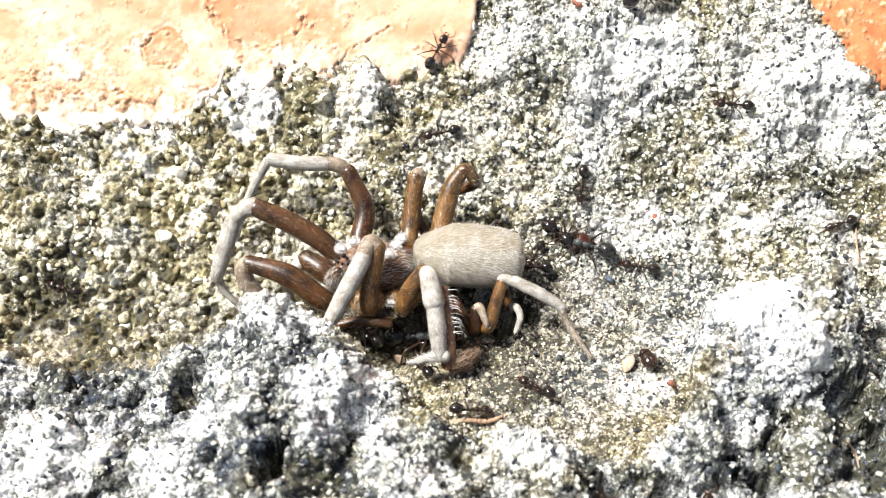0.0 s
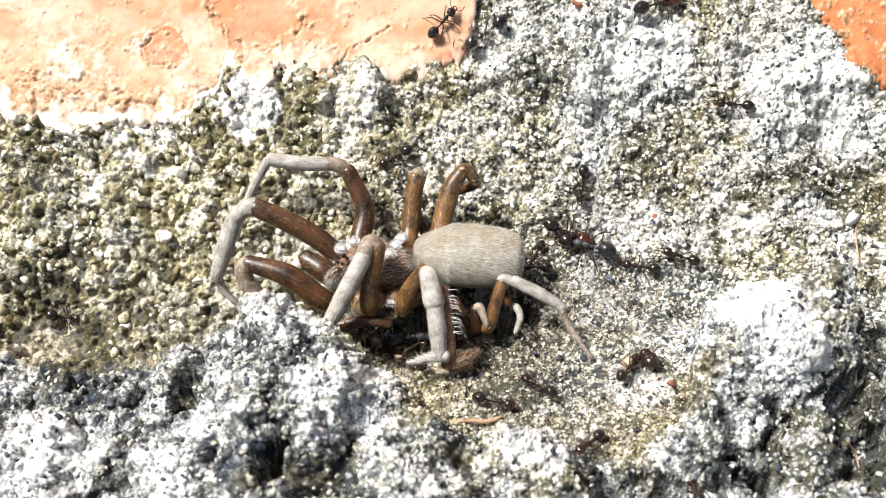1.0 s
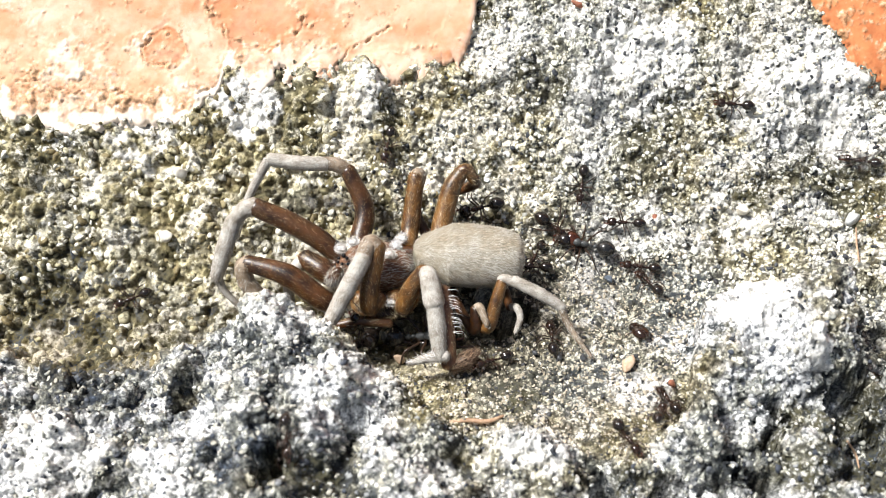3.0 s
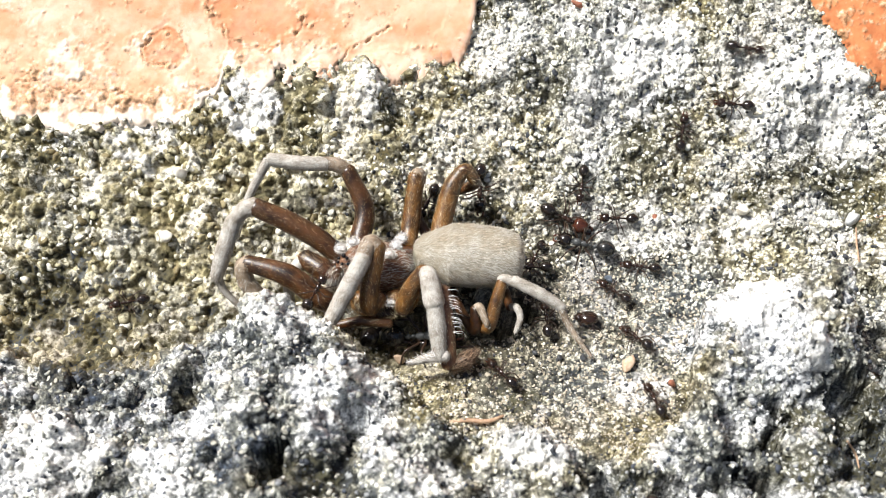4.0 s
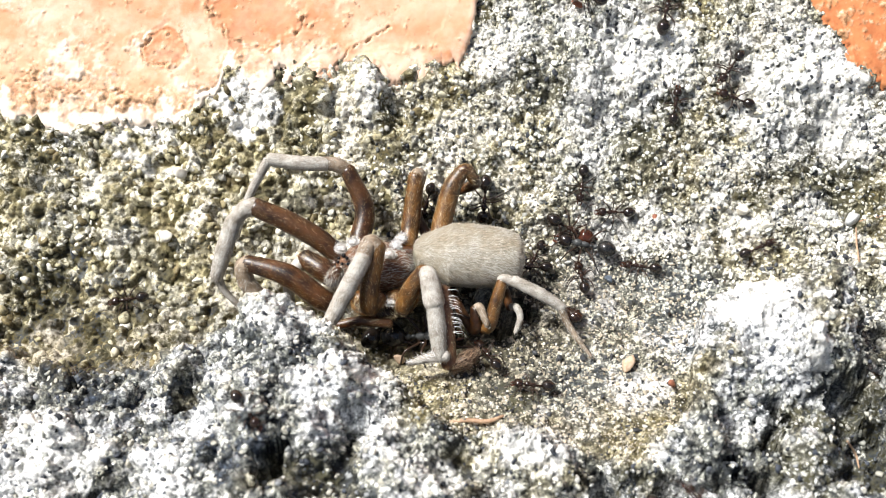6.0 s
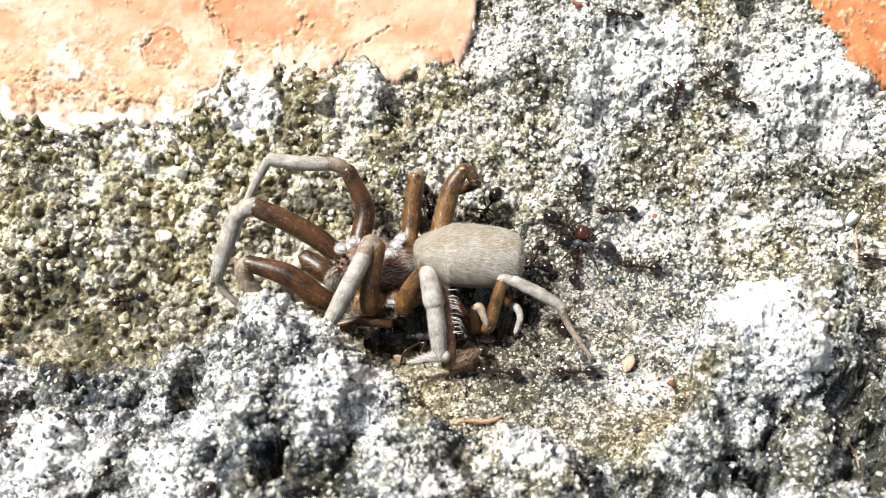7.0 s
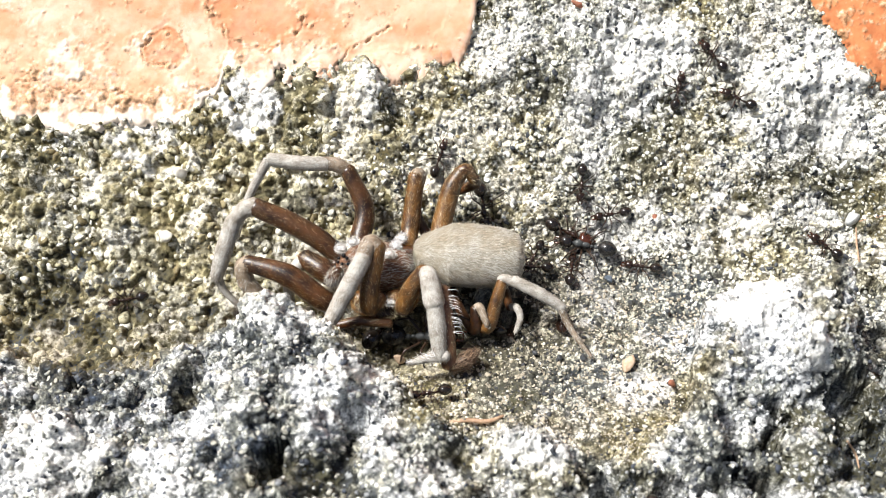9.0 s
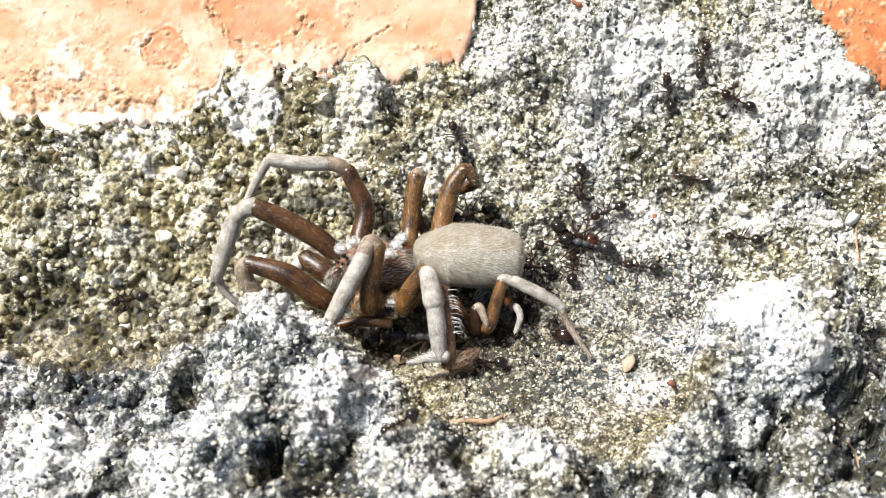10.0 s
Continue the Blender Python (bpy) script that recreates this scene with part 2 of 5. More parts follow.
EDGE_RIGHT = [(34.5, 20.9), (35.4, 19.4), (36.6, 17.7), (37.9, 16.5), (39.5, 15.7), (42.7, 15.1)]


# cracks and broken edges in the paint: the flaked patch, a short split, the long crack, a blistered ring and the crumbling strip
CRACKS = [[(-22.1, 20.0), (-21.7, 19.4), (-20.9, 19.1), (-20.3, 17.9), (-18.7, 17.5), (-16.6, 17.0), (-15.0, 17.4)],
          [(-12.6, 20.6), (-12.9, 19.9), (-13.4, 18.7), (-14.0, 18.2), (-13.7, 17.2)],
          [(-9.9, 15.3), (-9.7, 16.3), (-8.9, 17.1), (-7.1, 17.8), (-4.9, 18.6)],
          [(-25.5, 17.8), (-24.3, 17.5), (-23.9, 16.6), (-24.6, 16.1), (-26.5, 15.7), (-27.9, 16.2), (-28.0, 17.0), (-27.1, 17.8)],
          [(-41.3, 14.4), (-38.1, 14.8), (-34.4, 13.9), (-30.8, 14.5), (-28.7, 13.4), (-26.1, 13.2), (-23.7, 13.5), (-21.1, 14.5), (-20.7, 15.4)]]


def away(x, y, points):
    """The distance from a broken line on the slope of the wall."""
    best = np.full(x.shape, 99.0)
    for (ax, ay), (bx, by) in zip(points, points[1:]):
        near = (x > min(ax, bx) - 2) & (x < max(ax, bx) + 2) & (y > min(ay, by) - 2) & (y < max(ay, by) + 2)
        px, py, dx, dy = x[near] - ax, (y[near] - ay) * 1.41, bx - ax, (by - ay) * 1.41
        k = np.clip((px * dx + py * dy) / (dx * dx + dy * dy), 0, 1)
        best[near] = np.minimum(best[near], np.hypot(px - k * dx, py - k * dy))
    return best


# places with a thick white crust (x, y, radius, strength)
PALE = [(18.9, 16.4, 4.5, 1.0), (32.6, 14.9, 5.5, 0.7), (37.9, 12.7, 4.0, 0.6), (-7.1, 13.6, 2.4, 0.7), 
        (5.1, 18.3, 4.0, 0.4), (27.3, 6.3, 3.5, 0.5), (-13.4, -9.0, 2.6, 0.7), (-30.1, -17.0, 4.0, 0.3), (16.4, -11.7, 3.0, 0.6),
        (7.5, -17.6, 3.6, 0.6), (-8.4, -14.3, 2.4, 0.3), (25.0, -7.6, 4.2, 0.75), (-1.1, -21.2, 2.5, 0.7), (-18.2, 13.3, 2.6, 0.9), (-28.2, 11.2, 3.0, 0.5), (-35.0, 10.4, 2.0, 0.5), (-32.8, -19.0, 4.5, 0.35), (-21.7, -20.0, 3.6, 0.4), (-10.0, -15.5, 2.2, 0.4), (-6.5, -14.5, 1.8, 0.3), (-34.0, -15.5, 2.2, 0.6), (-4.8, -13.3, 2.0, 0.6), (29.8, -12.4, 1.2, 0.9)]


# places with blue-grey slaty cement, and places stained ochre (x, y, radius, strength); slate also colours in shade at
# the right corner, ochre beyond the crest
SLATE = [(-26.4, -11.5, 4.6, 0.95), (-22.5, -15.5, 4.4, 0.8), (-14.6, -12.0, 3.6, 0.8), (-10.5, -11.0, 2.0, 0.5), (-29.5, -18.5, 2.6, 0.5), (38.5, -4.0, 4.0, 0.9), (37.0, -15.5, 6.5, 0.95), (39.5, -20.0, 4.5, 0.8),
         (30.0, -20.0, 4.5, 0.6), (-17.0, -20.5, 4.0, 0.6), (37.5, 13.0, 3.5, 0.7), (-37.5, -2.0, 6.0, 1.0), (-30.0, -4.5, 6.0, 0.9), (-22.0, -3.0, 4.0, 0.6), (-34.0, 3.0, 4.0, 0.5), (1.0, 9.5, 3.5, 0.5), (23.0, 0.5, 2.5, 0.4), (-6.0, 8.0, 3.0, 0.5)]
OCHRE = [(-21.8, -12.6, 2.2, 0.9), (31.4, -9.0, 2.6, 0.9), (22.3, -11.6, 2.2, 0.8), (15.0, -15.4, 4.0, 0.5), (-35.0, -10.0, 4.5, 0.8), (20.0, -14.5, 2.4, 0.6), (-3.4, -15.4, 2.4, 0.6),
         (-8.5, -20.5, 3.0, 0.4), (9.5, -15.5, 3.0, 0.5), (22.0, 9.0, 3.5, 0.45), (26.0, 13.5, 3.0, 0.4), (34.0, -19.5, 2.0, 0.6)]
# places with dark lichens, and with shade coloured in beyond the crest and at the right corner (x, y, radius)
DARK = [(18.8, 11.2, 2.2), (34.8, 10.4, 3.6), (38.5, 7.8, 2.6), (21.5, 13.8, 1.6), (7.7, 16.0, 1.6), (11.4, 14.9, 1.2),
        (-5.0, 12.7, 1.8), (4.6, 9.3, 2.0), (-12.9, 11.1, 2.6), (-10.0, 13.2, 1.3), (-4.4, 13.6, 1.0), (-36.1, 9.0, 4.0), (-38.2, 0.7, 4.5), (-25.1, -4.1, 3.0), (-31.5, -3.6, 3.0),
        (28.9, 7.8, 2.2), (3.5, 19.8, 1.4), (-2.4, -14.2, 2.2), (6.0, -12.6, 2.4), (32.5, -17.4, 4.0), (29.0, -20.5, 3.0), (35.4, -13.5, 2.6), (28.3, -15.7, 2.4), (36.8, -18.5, 3.0), (22.8, -9.9, 1.6), (14.3, -21.3, 2.4), (-10.5, -21.5, 2.0)]


def painted(x, y):
    """Above 0 where the wall still has its paint."""
    lower = np.interp(x, [-60, *(p[0] for p in EDGE_LEFT), 5], [9.5, *(p[1] for p in EDGE_LEFT), 60])
    other = np.interp(x, [25, *(p[0] for p in EDGE_RIGHT), 60], [60, *(p[1] for p in EDGE_RIGHT), 8])
    edge = np.where(x < 10, y - lower, y - other)
    return edge + 0.75 * rugged(x, y, 2.2, 91, 5, 0.6)


def smooth_height(x, y):
    """The ground with its lumps, without the grains."""
    x, y = np.asarray(x, float), np.asarray(y, float)
    z = base_height(x, y)
    z = z + swells(x, y, LUMPS_NEAR) + swells(x, y, LUMPS_FAR) + swells(x, y, LUMPS_WALL)
    r, p = rough_places(x, y), ease(-0.5, 1.0, painted(x, y))
    z = z + (0.5 + 0.7 * r) * (1 - 0.7 * p) * rugged(x, y, 7.5, 5, 3, 0.5)
    z = z + 1.7 * r * np.abs(rugged(x, y, 4.6, 35, 3, 0.5)) - 0.4 * r
    return z + 0.2 * p



def spread(lo, hi, step, out):
    """Even steps between lo and hi, and ever longer ones beyond, as far as out."""
    side = [step]
    while sum(side) < out:
        side.append(side[-1] * 1.35)
    far = np.cumsum(side)
    return np.concatenate([(lo - far)[::-1], np.arange(lo, hi, step), hi + far - step])


def sheet(name, co, nx, ny, keep=None):
    """A mesh over a grid of ny times nx points; keep marks the points whose faces stay."""
    idx = np.arange(nx * ny).reshape(ny, nx)
    quads = np.stack([idx[:-1, :-1], idx[:-1, 1:], idx[1:, 1:], idx[1:, :-1]], -1).reshape(-1, 4)
    used = np.arange(nx * ny)
    if keep is not None:
        quads = quads[keep.reshape(-1)[quads].any(1)]
        used, quads = np.unique(quads, return_inverse=True)
        quads = quads.reshape(-1, 4)
        co = co[used]
    me = bpy.data.meshes.new(name)
    me.vertices.add(len(co))
    me.vertices.foreach_set("co", (co * MM).astype(np.float32).ravel())
    me.loops.add(quads.size)
    me.loops.foreach_set("vertex_index", quads.astype(np.int32).ravel())
    me.polygons.add(len(quads))
    me.polygons.foreach_set("loop_start", np.arange(0, quads.size, 4, dtype=np.int32))
    me.polygons.foreach_set("use_smooth", np.ones(len(quads), dtype=bool))
    me.update(calc_edges=True)
    return me, used


def mark(me, name, values):
    me.attributes.new(name, "FLOAT", "POINT").data.foreach_set("value", np.asarray(values, np.float32).ravel())


SURFACE = {}


def build_ground():
    xs, ys = spread(-43, 43, 0.115, 700), spread(-31, 26, 0.10, 700)
    x, y = np.meshgrid(xs, ys)
    z = smooth_height(x, y)
    zy, zx = np.gradient(z, ys, xs)
    n = np.stack([-zx, -zy, np.ones_like(z)], -1)
    n /= np.linalg.norm(n, axis=-1, keepdims=True)
    s = y + 0.6 * z
    p, r = painted(x, y), rough_places(x, y)
    bare = 1 - 0.85 * ease(0.0, 1.2, p)
    sand = (1 - r) * ease(-8, -2, x) * ease(25, 21, x) * ease(4.5, 0.5, y)
    cap = ease(6.8, 4.2, np.hypot(x - 25.2, (y + 7.2) * 1.25)) + 0.35 * ease(4.5, 2, np.hypot(x + 14.0, (y + 9.0) * 1.2))
    wob = 0.25 * rugged(x, s, 1.5, 71, 2), 0.25 * rugged(x, s, 1.5, 72, 2)
    big, tone_big = grains(x + wob[0], y + wob[1], z, 1.7, 11)
    mid, tone_mid = grains(x + wob[0], y + wob[1], z, 0.85, 23)
    tiny, tone_tiny = grains(x, y, z, 0.42, 37, 1.0)
    left = ease(4, -14, x)
    crag = rugged(x + 0.5 * z, s, 1.5, 55, 5, 0.7)
    edgy = np.abs(rugged(x - 0.4 * z, s, 2.2, 58, 5, 0.62))
    lift = (big * (0.16 + 0.50 * left) * (1 - 0.7 * sand) + mid * (0.30 + 0.16 * left) * (1 - 0.3 * sand)) * (1 - 0.45 * r) * (1 - 0.6 * cap)
    creased = np.abs(rugged(x + 0.3 * z, s, 5.0, 141, 4, 0.55))
    lift = lift + 0.75 * (creased - 0.3) * (1 - r) * (1 - sand) * (1 - 0.5 * left)
    lift = lift + tiny * (0.15 + 0.08 * (1 - left)) + crag * (0.20 + 0.08 * r - 0.06 * sand) * (1 - 0.5 * cap) + (0.32 * r + 0.14 * (1 - sand) * (1 - r)) * edgy * (1 - 0.6 * cap) + 0.15
    lift = lift * bare * np.where((np.abs(x) < 60) & (np.abs(y) < 60), 1, 0.3)
    co = np.stack([x, y, z], -1) + n * (lift - 0.5)[..., None]
    SURFACE.update(xs=xs, ys=ys, co=co, n=n)
    me, _ = sheet("ground", co.reshape(-1, 3), len(xs), len(ys))
    big_patch = rugged(x, s, 4.5, 83, 5, 0.62)
    deep = 1 - r
    stain = sum(up * ease(1.3, 0.5, np.hypot(x - cx, (y - cy) * 1.2) / rad + 0.45 * big_patch) for cx, cy, rad, up in OCHRE)
    tone = np.where(big * 0.9 > mid, tone_big, np.where(tiny * (1 - left) > mid * 0.9, tone_tiny, tone_mid))
    tone = np.clip(0.57 - 0.06 * left * deep * ease(4, -2, y) + 0.14 * (1 - left) * deep * (1 - sand) + 0.06 * ease(-1, 3, x) * ease(7, 12, y) + 0.04 * left * deep * ease(-1, 4, y) + (tone - 0.5) * (0.78 + 0.3 * left) + 0.16 * crag + big_patch * (0.10 + 0.25 * r) + 0.07 * r, 0, 1)
    mark(me, "grain", tone)
    mark(me, "small", tone_tiny)
    mark(me, "fine", 0.95 - 0.5 * left * deep)
    # low places between grains, where shade is coloured in
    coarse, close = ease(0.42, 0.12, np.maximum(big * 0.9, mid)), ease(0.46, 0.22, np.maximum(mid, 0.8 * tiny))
    mark(me, "binder_shade", np.clip(coarse * left + close * (1 - left) * (1 - 0.8 * r) + 0.8 * close * r, 0, 1) * (1 - 0.5 * sand) * (1 - 0.5 * cap))
    mark(me, "warm", np.clip(0.5 + 0.6 * ease(9, -5, x) * deep - 0.12 * sand + 0.06 * ease(-2, 4, x) * ease(2, 6, y) - 0.3 * ease(16, 23, x) * ease(4, 0, y) - 0.22 * r - 0.5 * r * ease(-6, -12, x) + 0.4 * rugged(x, s, 7, 81, 3) + 0.35 * r * rugged(x, s, 1.8, 113, 3) + 0.7 * stain, 0, 1))
    slate = sum(up * ease(1.3, 0.6, np.hypot(x - cx, (y - cy) * 1.2) / rad + 0.45 * big_patch) for cx, cy, rad, up in SLATE) + (0.5 * rugged(x, s, 5, 89, 4) - 0.1) * r
    pale = sum(up * ease(1.25, 0.6, np.hypot(x - cx, (y - cy) * 1.3) / rad + 0.3 * big_patch) for cx, cy, rad, up in PALE)
    lime = -0.12 + 0.06 * r + 0.14 * r * ease(-4, 4, x) + 0.7 * pale + 0.16 * ease(-2, 9, x) * deep + 0.28 * ease(-1, 3, x) * ease(24, 18, x) * ease(7, 12, y) * deep - 0.40 * sand - 0.32 * ease(4, -14, x) * deep + 0.35 * cap - 0.45 * np.clip(slate, 0, 1) - 0.6 * stain + 0.2 * ease(-1.8, -0.3, p) * (x < 5)
    mark(me, "thick", ease(0.25, 0.75, pale + 0.25 * rugged(x, s, 1.2, 107, 4, 0.65)))
    mark(me, "lime", ease(-0.15, 0.45, lime + 0.85 * big_patch + 0.3 * rugged(x, s, 1.0, 84, 3, 0.7)))
    mark(me, "slate", np.clip(slate, 0, 1))
    # soil by the captive, darker groove, shade coloured in below spider and behind legs
    soil_and_shade = 0.5 * ease(6, 2, np.hypot((x + 9) * 0.8, y + 1)) * deep + 0.75 * ease(7, 3, np.hypot(x - 12, (y - 2) * 1.1)) + ease(9, 4, np.hypot((x - 2) * 0.65, y + 5)) * deep + 0.75 * ease(-8, -22, x) * deep * ease(5, -5, y) + 0.4 * ease(8, 3, np.hypot((x - 9) * 0.6, y + 10)) * deep
    mark(me, "soil_and_shade", np.clip(soil_and_shade + 0.25 * big_patch * deep + 0.6 * stain, 0, 1))
    moss_and_shade = sum(ease(1.3, 0.4, np.hypot(x - cx, (y - cy) * 1.3) / rad + 0.35 * big_patch) for cx, cy, rad in DARK)
    mark(me, "lichen_and_shade", np.clip(0.4 - 0.25 * left * deep * ease(-2, 3, y) + 0.9 * rugged(x, s, 4.5, 87, 3) + 0.8 * moss_and_shade, 0, 1))
    mark(me, "moss_and_shade", np.clip(moss_and_shade, 0, 1))
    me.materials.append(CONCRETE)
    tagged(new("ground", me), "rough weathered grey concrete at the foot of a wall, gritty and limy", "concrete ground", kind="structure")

    # the paint: a skin over the upper part, broken off along its lower edge, with flaked patches
    flake = rugged(x, s, 7.0, 95, 4, 0.55)
    coat = 0.035 * ease(-0.02, 0.03, flake - 0.45) + 0.02 * ease(-0.02, 0.06, flake + 0.6)
    coat = coat + 0.025 * rugged(x, s, 2.0, 97, 4, 0.6)
    crumbly, rich, ragged = 0 * x, 0 * x, rugged(x, s, 1.1, 109, 5, 0.65)
    # a blistered ring, a loose scale and the long crack
    for cx, cy, rad, up, inside, hue in [(-26.2, 17.1, 2.1, 0.13, 0.18, 0.8), (-17.4, 19.5, 4.2, 0.10, 0.0, 0.65), (-35.0, 18.7, 3.0, 0.05, 0.0, 0.0), (-4.5, 19.8, 4.6, 0.04, 0.0, 0.1)]:
        d = np.hypot(x - cx, (s - cy - 0.6 * np.interp(cy, ys, z[:, len(xs) // 2])) * 0.95) / rad + 0.22 * rugged(x, s, 1.6, 103, 4)
        crumbly = crumbly + inside * ease(1.0, 0.9, d) + hue * 0.8 * ease(0.16, 0.05, np.abs(d - 0.97)) * ease(0.0, 0.5, ragged + 0.1)
        rich = np.maximum(rich, hue * ease(1.02, 0.92, d))
        coat = coat + up * ease(0.88, 0.97, d) - up * 0.6 * ease(0.97, 1.0, d) * ease(1.25, 1.05, d)
    wob = 0.22 * rugged(x, s, 0.9, 105, 3), 0.16 * rugged(x, s, 0.9, 106, 3)
    for k, points in enumerate(CRACKS):
        gap = away(x + wob[0], y + wob[1], points)
        some = ease(-0.35, 0.1, rugged(x, s, 1.3, 120 + k, 2)) if k != 2 else 1.0
        coat = coat - 0.20 * ease(0.13, 0.03, gap) * some + 0.05 * ease(0.5, 0.15, gap) * some
        crumbly = crumbly + some * (0.9 * ease(0.17, 0.06, gap) + (0.5 if k != 2 else 0.1) * ease(0.8, 0.2, gap) * ease(0.25, 0.6, ragged))
    loose = rugged(x, s, 0.7, 127, 3, 0.6)
    crumbly = crumbly + 0.7 * ease(0.75, 0.95, loose + 0.35 * flake)
    rich = np.maximum(rich, ease(24, 28, x))
    crumbly = crumbly + 0.9 * ease(24, 28, x) * ease(0.35, 0.75, ragged)
    # a crumbling strip along the lower edge, where the undercoat shows
    top = np.interp(x, [-40, -27, -19], [3.9, 2.7, 1.5])
    strip = ease(0.7, 1.2, p) * ease(0.6, -0.4, p - top + 0.5 * ragged) * ease(-16.5, -20, x)
    crumbly = np.clip(crumbly + strip * ease(-0.7, 0.2, ragged), 0, 1)
    coat = coat + crumbly * (0.22 * np.abs(ragged) + 0.08 * mid - 0.10)
    rich = np.maximum(rich, 0.45 * ease(1.1, 1.5, p) * ease(2.3, 1.8, p) * ease(-19, -22, x))
    primer = np.clip(0.7 * ease(1.4, 0.7, p + 0.8 * ragged) * ease(-12, -17, x) + 0.25 * ease(1.0, 0.2, p + 0.8 * ragged) * (x < 10) + 0.55 * ease(0.35, 0.9, flake * 0.6 + ragged * 0.35) * (x < 10) * (1 - rich), 0, 1)
    skin = z - 0.35 + 0.15
    co = np.stack([x, y, skin], -1) + n * (coat + 0.05 - 0.35 * ease(0.15, -0.15, p))[..., None]
    me, used = sheet("paint_layer", co.reshape(-1, 3), len(xs), len(ys), p > -0.15)
    mark(me, "worn", np.clip(0.1 + 0.7 * ease(3.2, 0.6, p) * (x < 10) + 0.5 * (x < 10) + 0.5 * rugged(x, s, 6, 101, 3), 0, 1).ravel()[used])
    mark(me, "crumbly", crumbly.ravel()[used])
    mark(me, "rich", rich.ravel()[used])
    mark(me, "primer", primer.ravel()[used])
    me.materials.append(PAINT)
    tagged(new("paint_layer", me), "flaking orange wall paint with cracks and worn pale patches", "wall paint", kind="structure")


build_ground()


# ---- building helpers (shapes in millimetres) ----
def V(*p):
    return np.array(p, float)


def mesh_object(name, verts, faces, mat, smooth=True):
    me = bpy.data.meshes.new(name)
    me.from_pydata([tuple(v) for v in np.asarray(verts) * MM], [], [tuple(int(i) for i in q) for q in faces])
    if smooth:
        me.polygons.foreach_set("use_smooth", [True] * len(me.polygons))
    me.materials.append(mat)
    me.update()
    return me


def part(name, shape, mat, parent, label="", at=None):
    """Links (verts, faces) as one mesh under parent; at: the part's own origin in its thing, in millimetres."""
    ob = new(name, mesh_object(name, shape[0], shape[1], mat))
    ob.parent = parent
    if at is not None:
        ob.location = Vector(at) * MM
    if label:
        tagged(ob, label)
    return ob


def join(*shapes):
    verts, faces, n = [], [], 0
    for v, f in shapes:
        verts.append(np.asarray(v))
        faces += [tuple(i + n for i in q) for q in f]
        n += len(v)
    return np.concatenate(verts), faces


def spline(points, radii, steps=6):
    """A smooth line through the points, and radii along it."""
    p = np.asarray(points, float)
    if len(p) == 2:
        k = np.linspace(0, 1, steps * 2)[:, None]
        return p[0] * (1 - k) + p[1] * k, np.interp(k[:, 0], np.linspace(0, 1, len(radii)), radii)
    q = np.vstack([2 * p[0] - p[1], p, 2 * p[-1] - p[-2]])
    out = []
    for i in range(1, len(q) - 2):
        for t in np.linspace(0, 1, steps, endpoint=False):
            a, b, c, d = q[i - 1:i + 3]
            out.append(0.5 * (2 * b + (c - a) * t + (2 * a - 5 * b + 4 * c - d) * t * t + (3 * b - a - 3 * c + d) * t ** 3))
    out.append(p[-1])
    out = np.array(out)
    return out, np.interp(np.linspace(0, 1, len(out)), np.linspace(0, 1, len(radii)), radii)


def frames_along(line):
    tan = np.gradient(line, axis=0)
    tan /= np.linalg.norm(tan, axis=1, keepdims=True)
    ref = V(0.13, 0.95, 0.28) if abs(tan[0] @ V(0.13, 0.95, 0.28)) < 0.9 else V(1, 0, 0)
    us, vs = [], []
    for t in tan:
        u = ref - t * (ref @ t)
        u /= np.linalg.norm(u)
        us.append(u)
        vs.append(np.cross(t, u))
        ref = u
    return tan, np.array(us), np.array(vs)


def tube(points, radii, sides=12, steps=6, flat=1.0):
    """A round limb along the points, with rounded ends."""
    line, rad = spline(points, radii, steps)
    n = len(line)
    tan, us, vs = frames_along(line)
    rings = []
    ends = [(0.25, -0.92), (0.65, -0.72), (0.92, -0.35)]
    for k, off in ends:
        rings.append((line[0] + tan[0] * rad[0] * off * 0.8, us[0], vs[0], rad[0] * k))
    for i in range(n):
        rings.append((line[i], us[i], vs[i], rad[i]))
    for k, off in ends[::-1]:
        rings.append((line[-1] - tan[-1] * rad[-1] * off * 0.8, us[-1], vs[-1], rad[-1] * k))
    ang = np.arange(sides) * 2 * math.pi / sides
    verts = np.concatenate([c + r * (np.cos(ang)[:, None] * u + flat * np.sin(ang)[:, None] * v) for c, u, v, r in rings])
    faces = []
    for i in range(len(rings) - 1):
        for j in range(sides):
            k = (j + 1) % sides
            faces.append((i * sides + j, i * sides + k, (i + 1) * sides + k, (i + 1) * sides + j))
    faces.append(tuple(range(sides))[::-1])
    faces.append(tuple(range((len(rings) - 1) * sides, len(rings) * sides)))
    return verts, faces


def ball(center, radii, turn=None, seg=18, rings=12, warp=None):
    """A rounded body; warp bends the unit ball's points first."""
    pts = [(0, 0, 1)]
    for i in range(1, rings):
        a = math.pi * i / rings
        pts += [(math.sin(a) * math.cos(b), math.sin(a) * math.sin(b), math.cos(a)) for b in np.arange(seg) * 2 * math.pi / seg]
    pts.append((0, 0, -1))
    p = np.array(pts)
    if warp:
        p = warp(p)
    p = p * np.asarray(radii)
    if turn is not None:
        p = p @ np.array(Euler([radians(a) for a in turn]).to_matrix()).T
    faces = [(0, 1 + j, 1 + (j + 1) % seg) for j in range(seg)]
    for i in range(rings - 2):
        a, b = 1 + i * seg, 1 + (i + 1) * seg
        faces += [(a + j, b + j, b + (j + 1) % seg, a + (j + 1) % seg) for j in range(seg)]
    last = len(p) - 1
    a = 1 + (rings - 2) * seg
    faces += [(a + j, last, a + (j + 1) % seg) for j in range(seg)]
    return p + np.asarray(center), faces


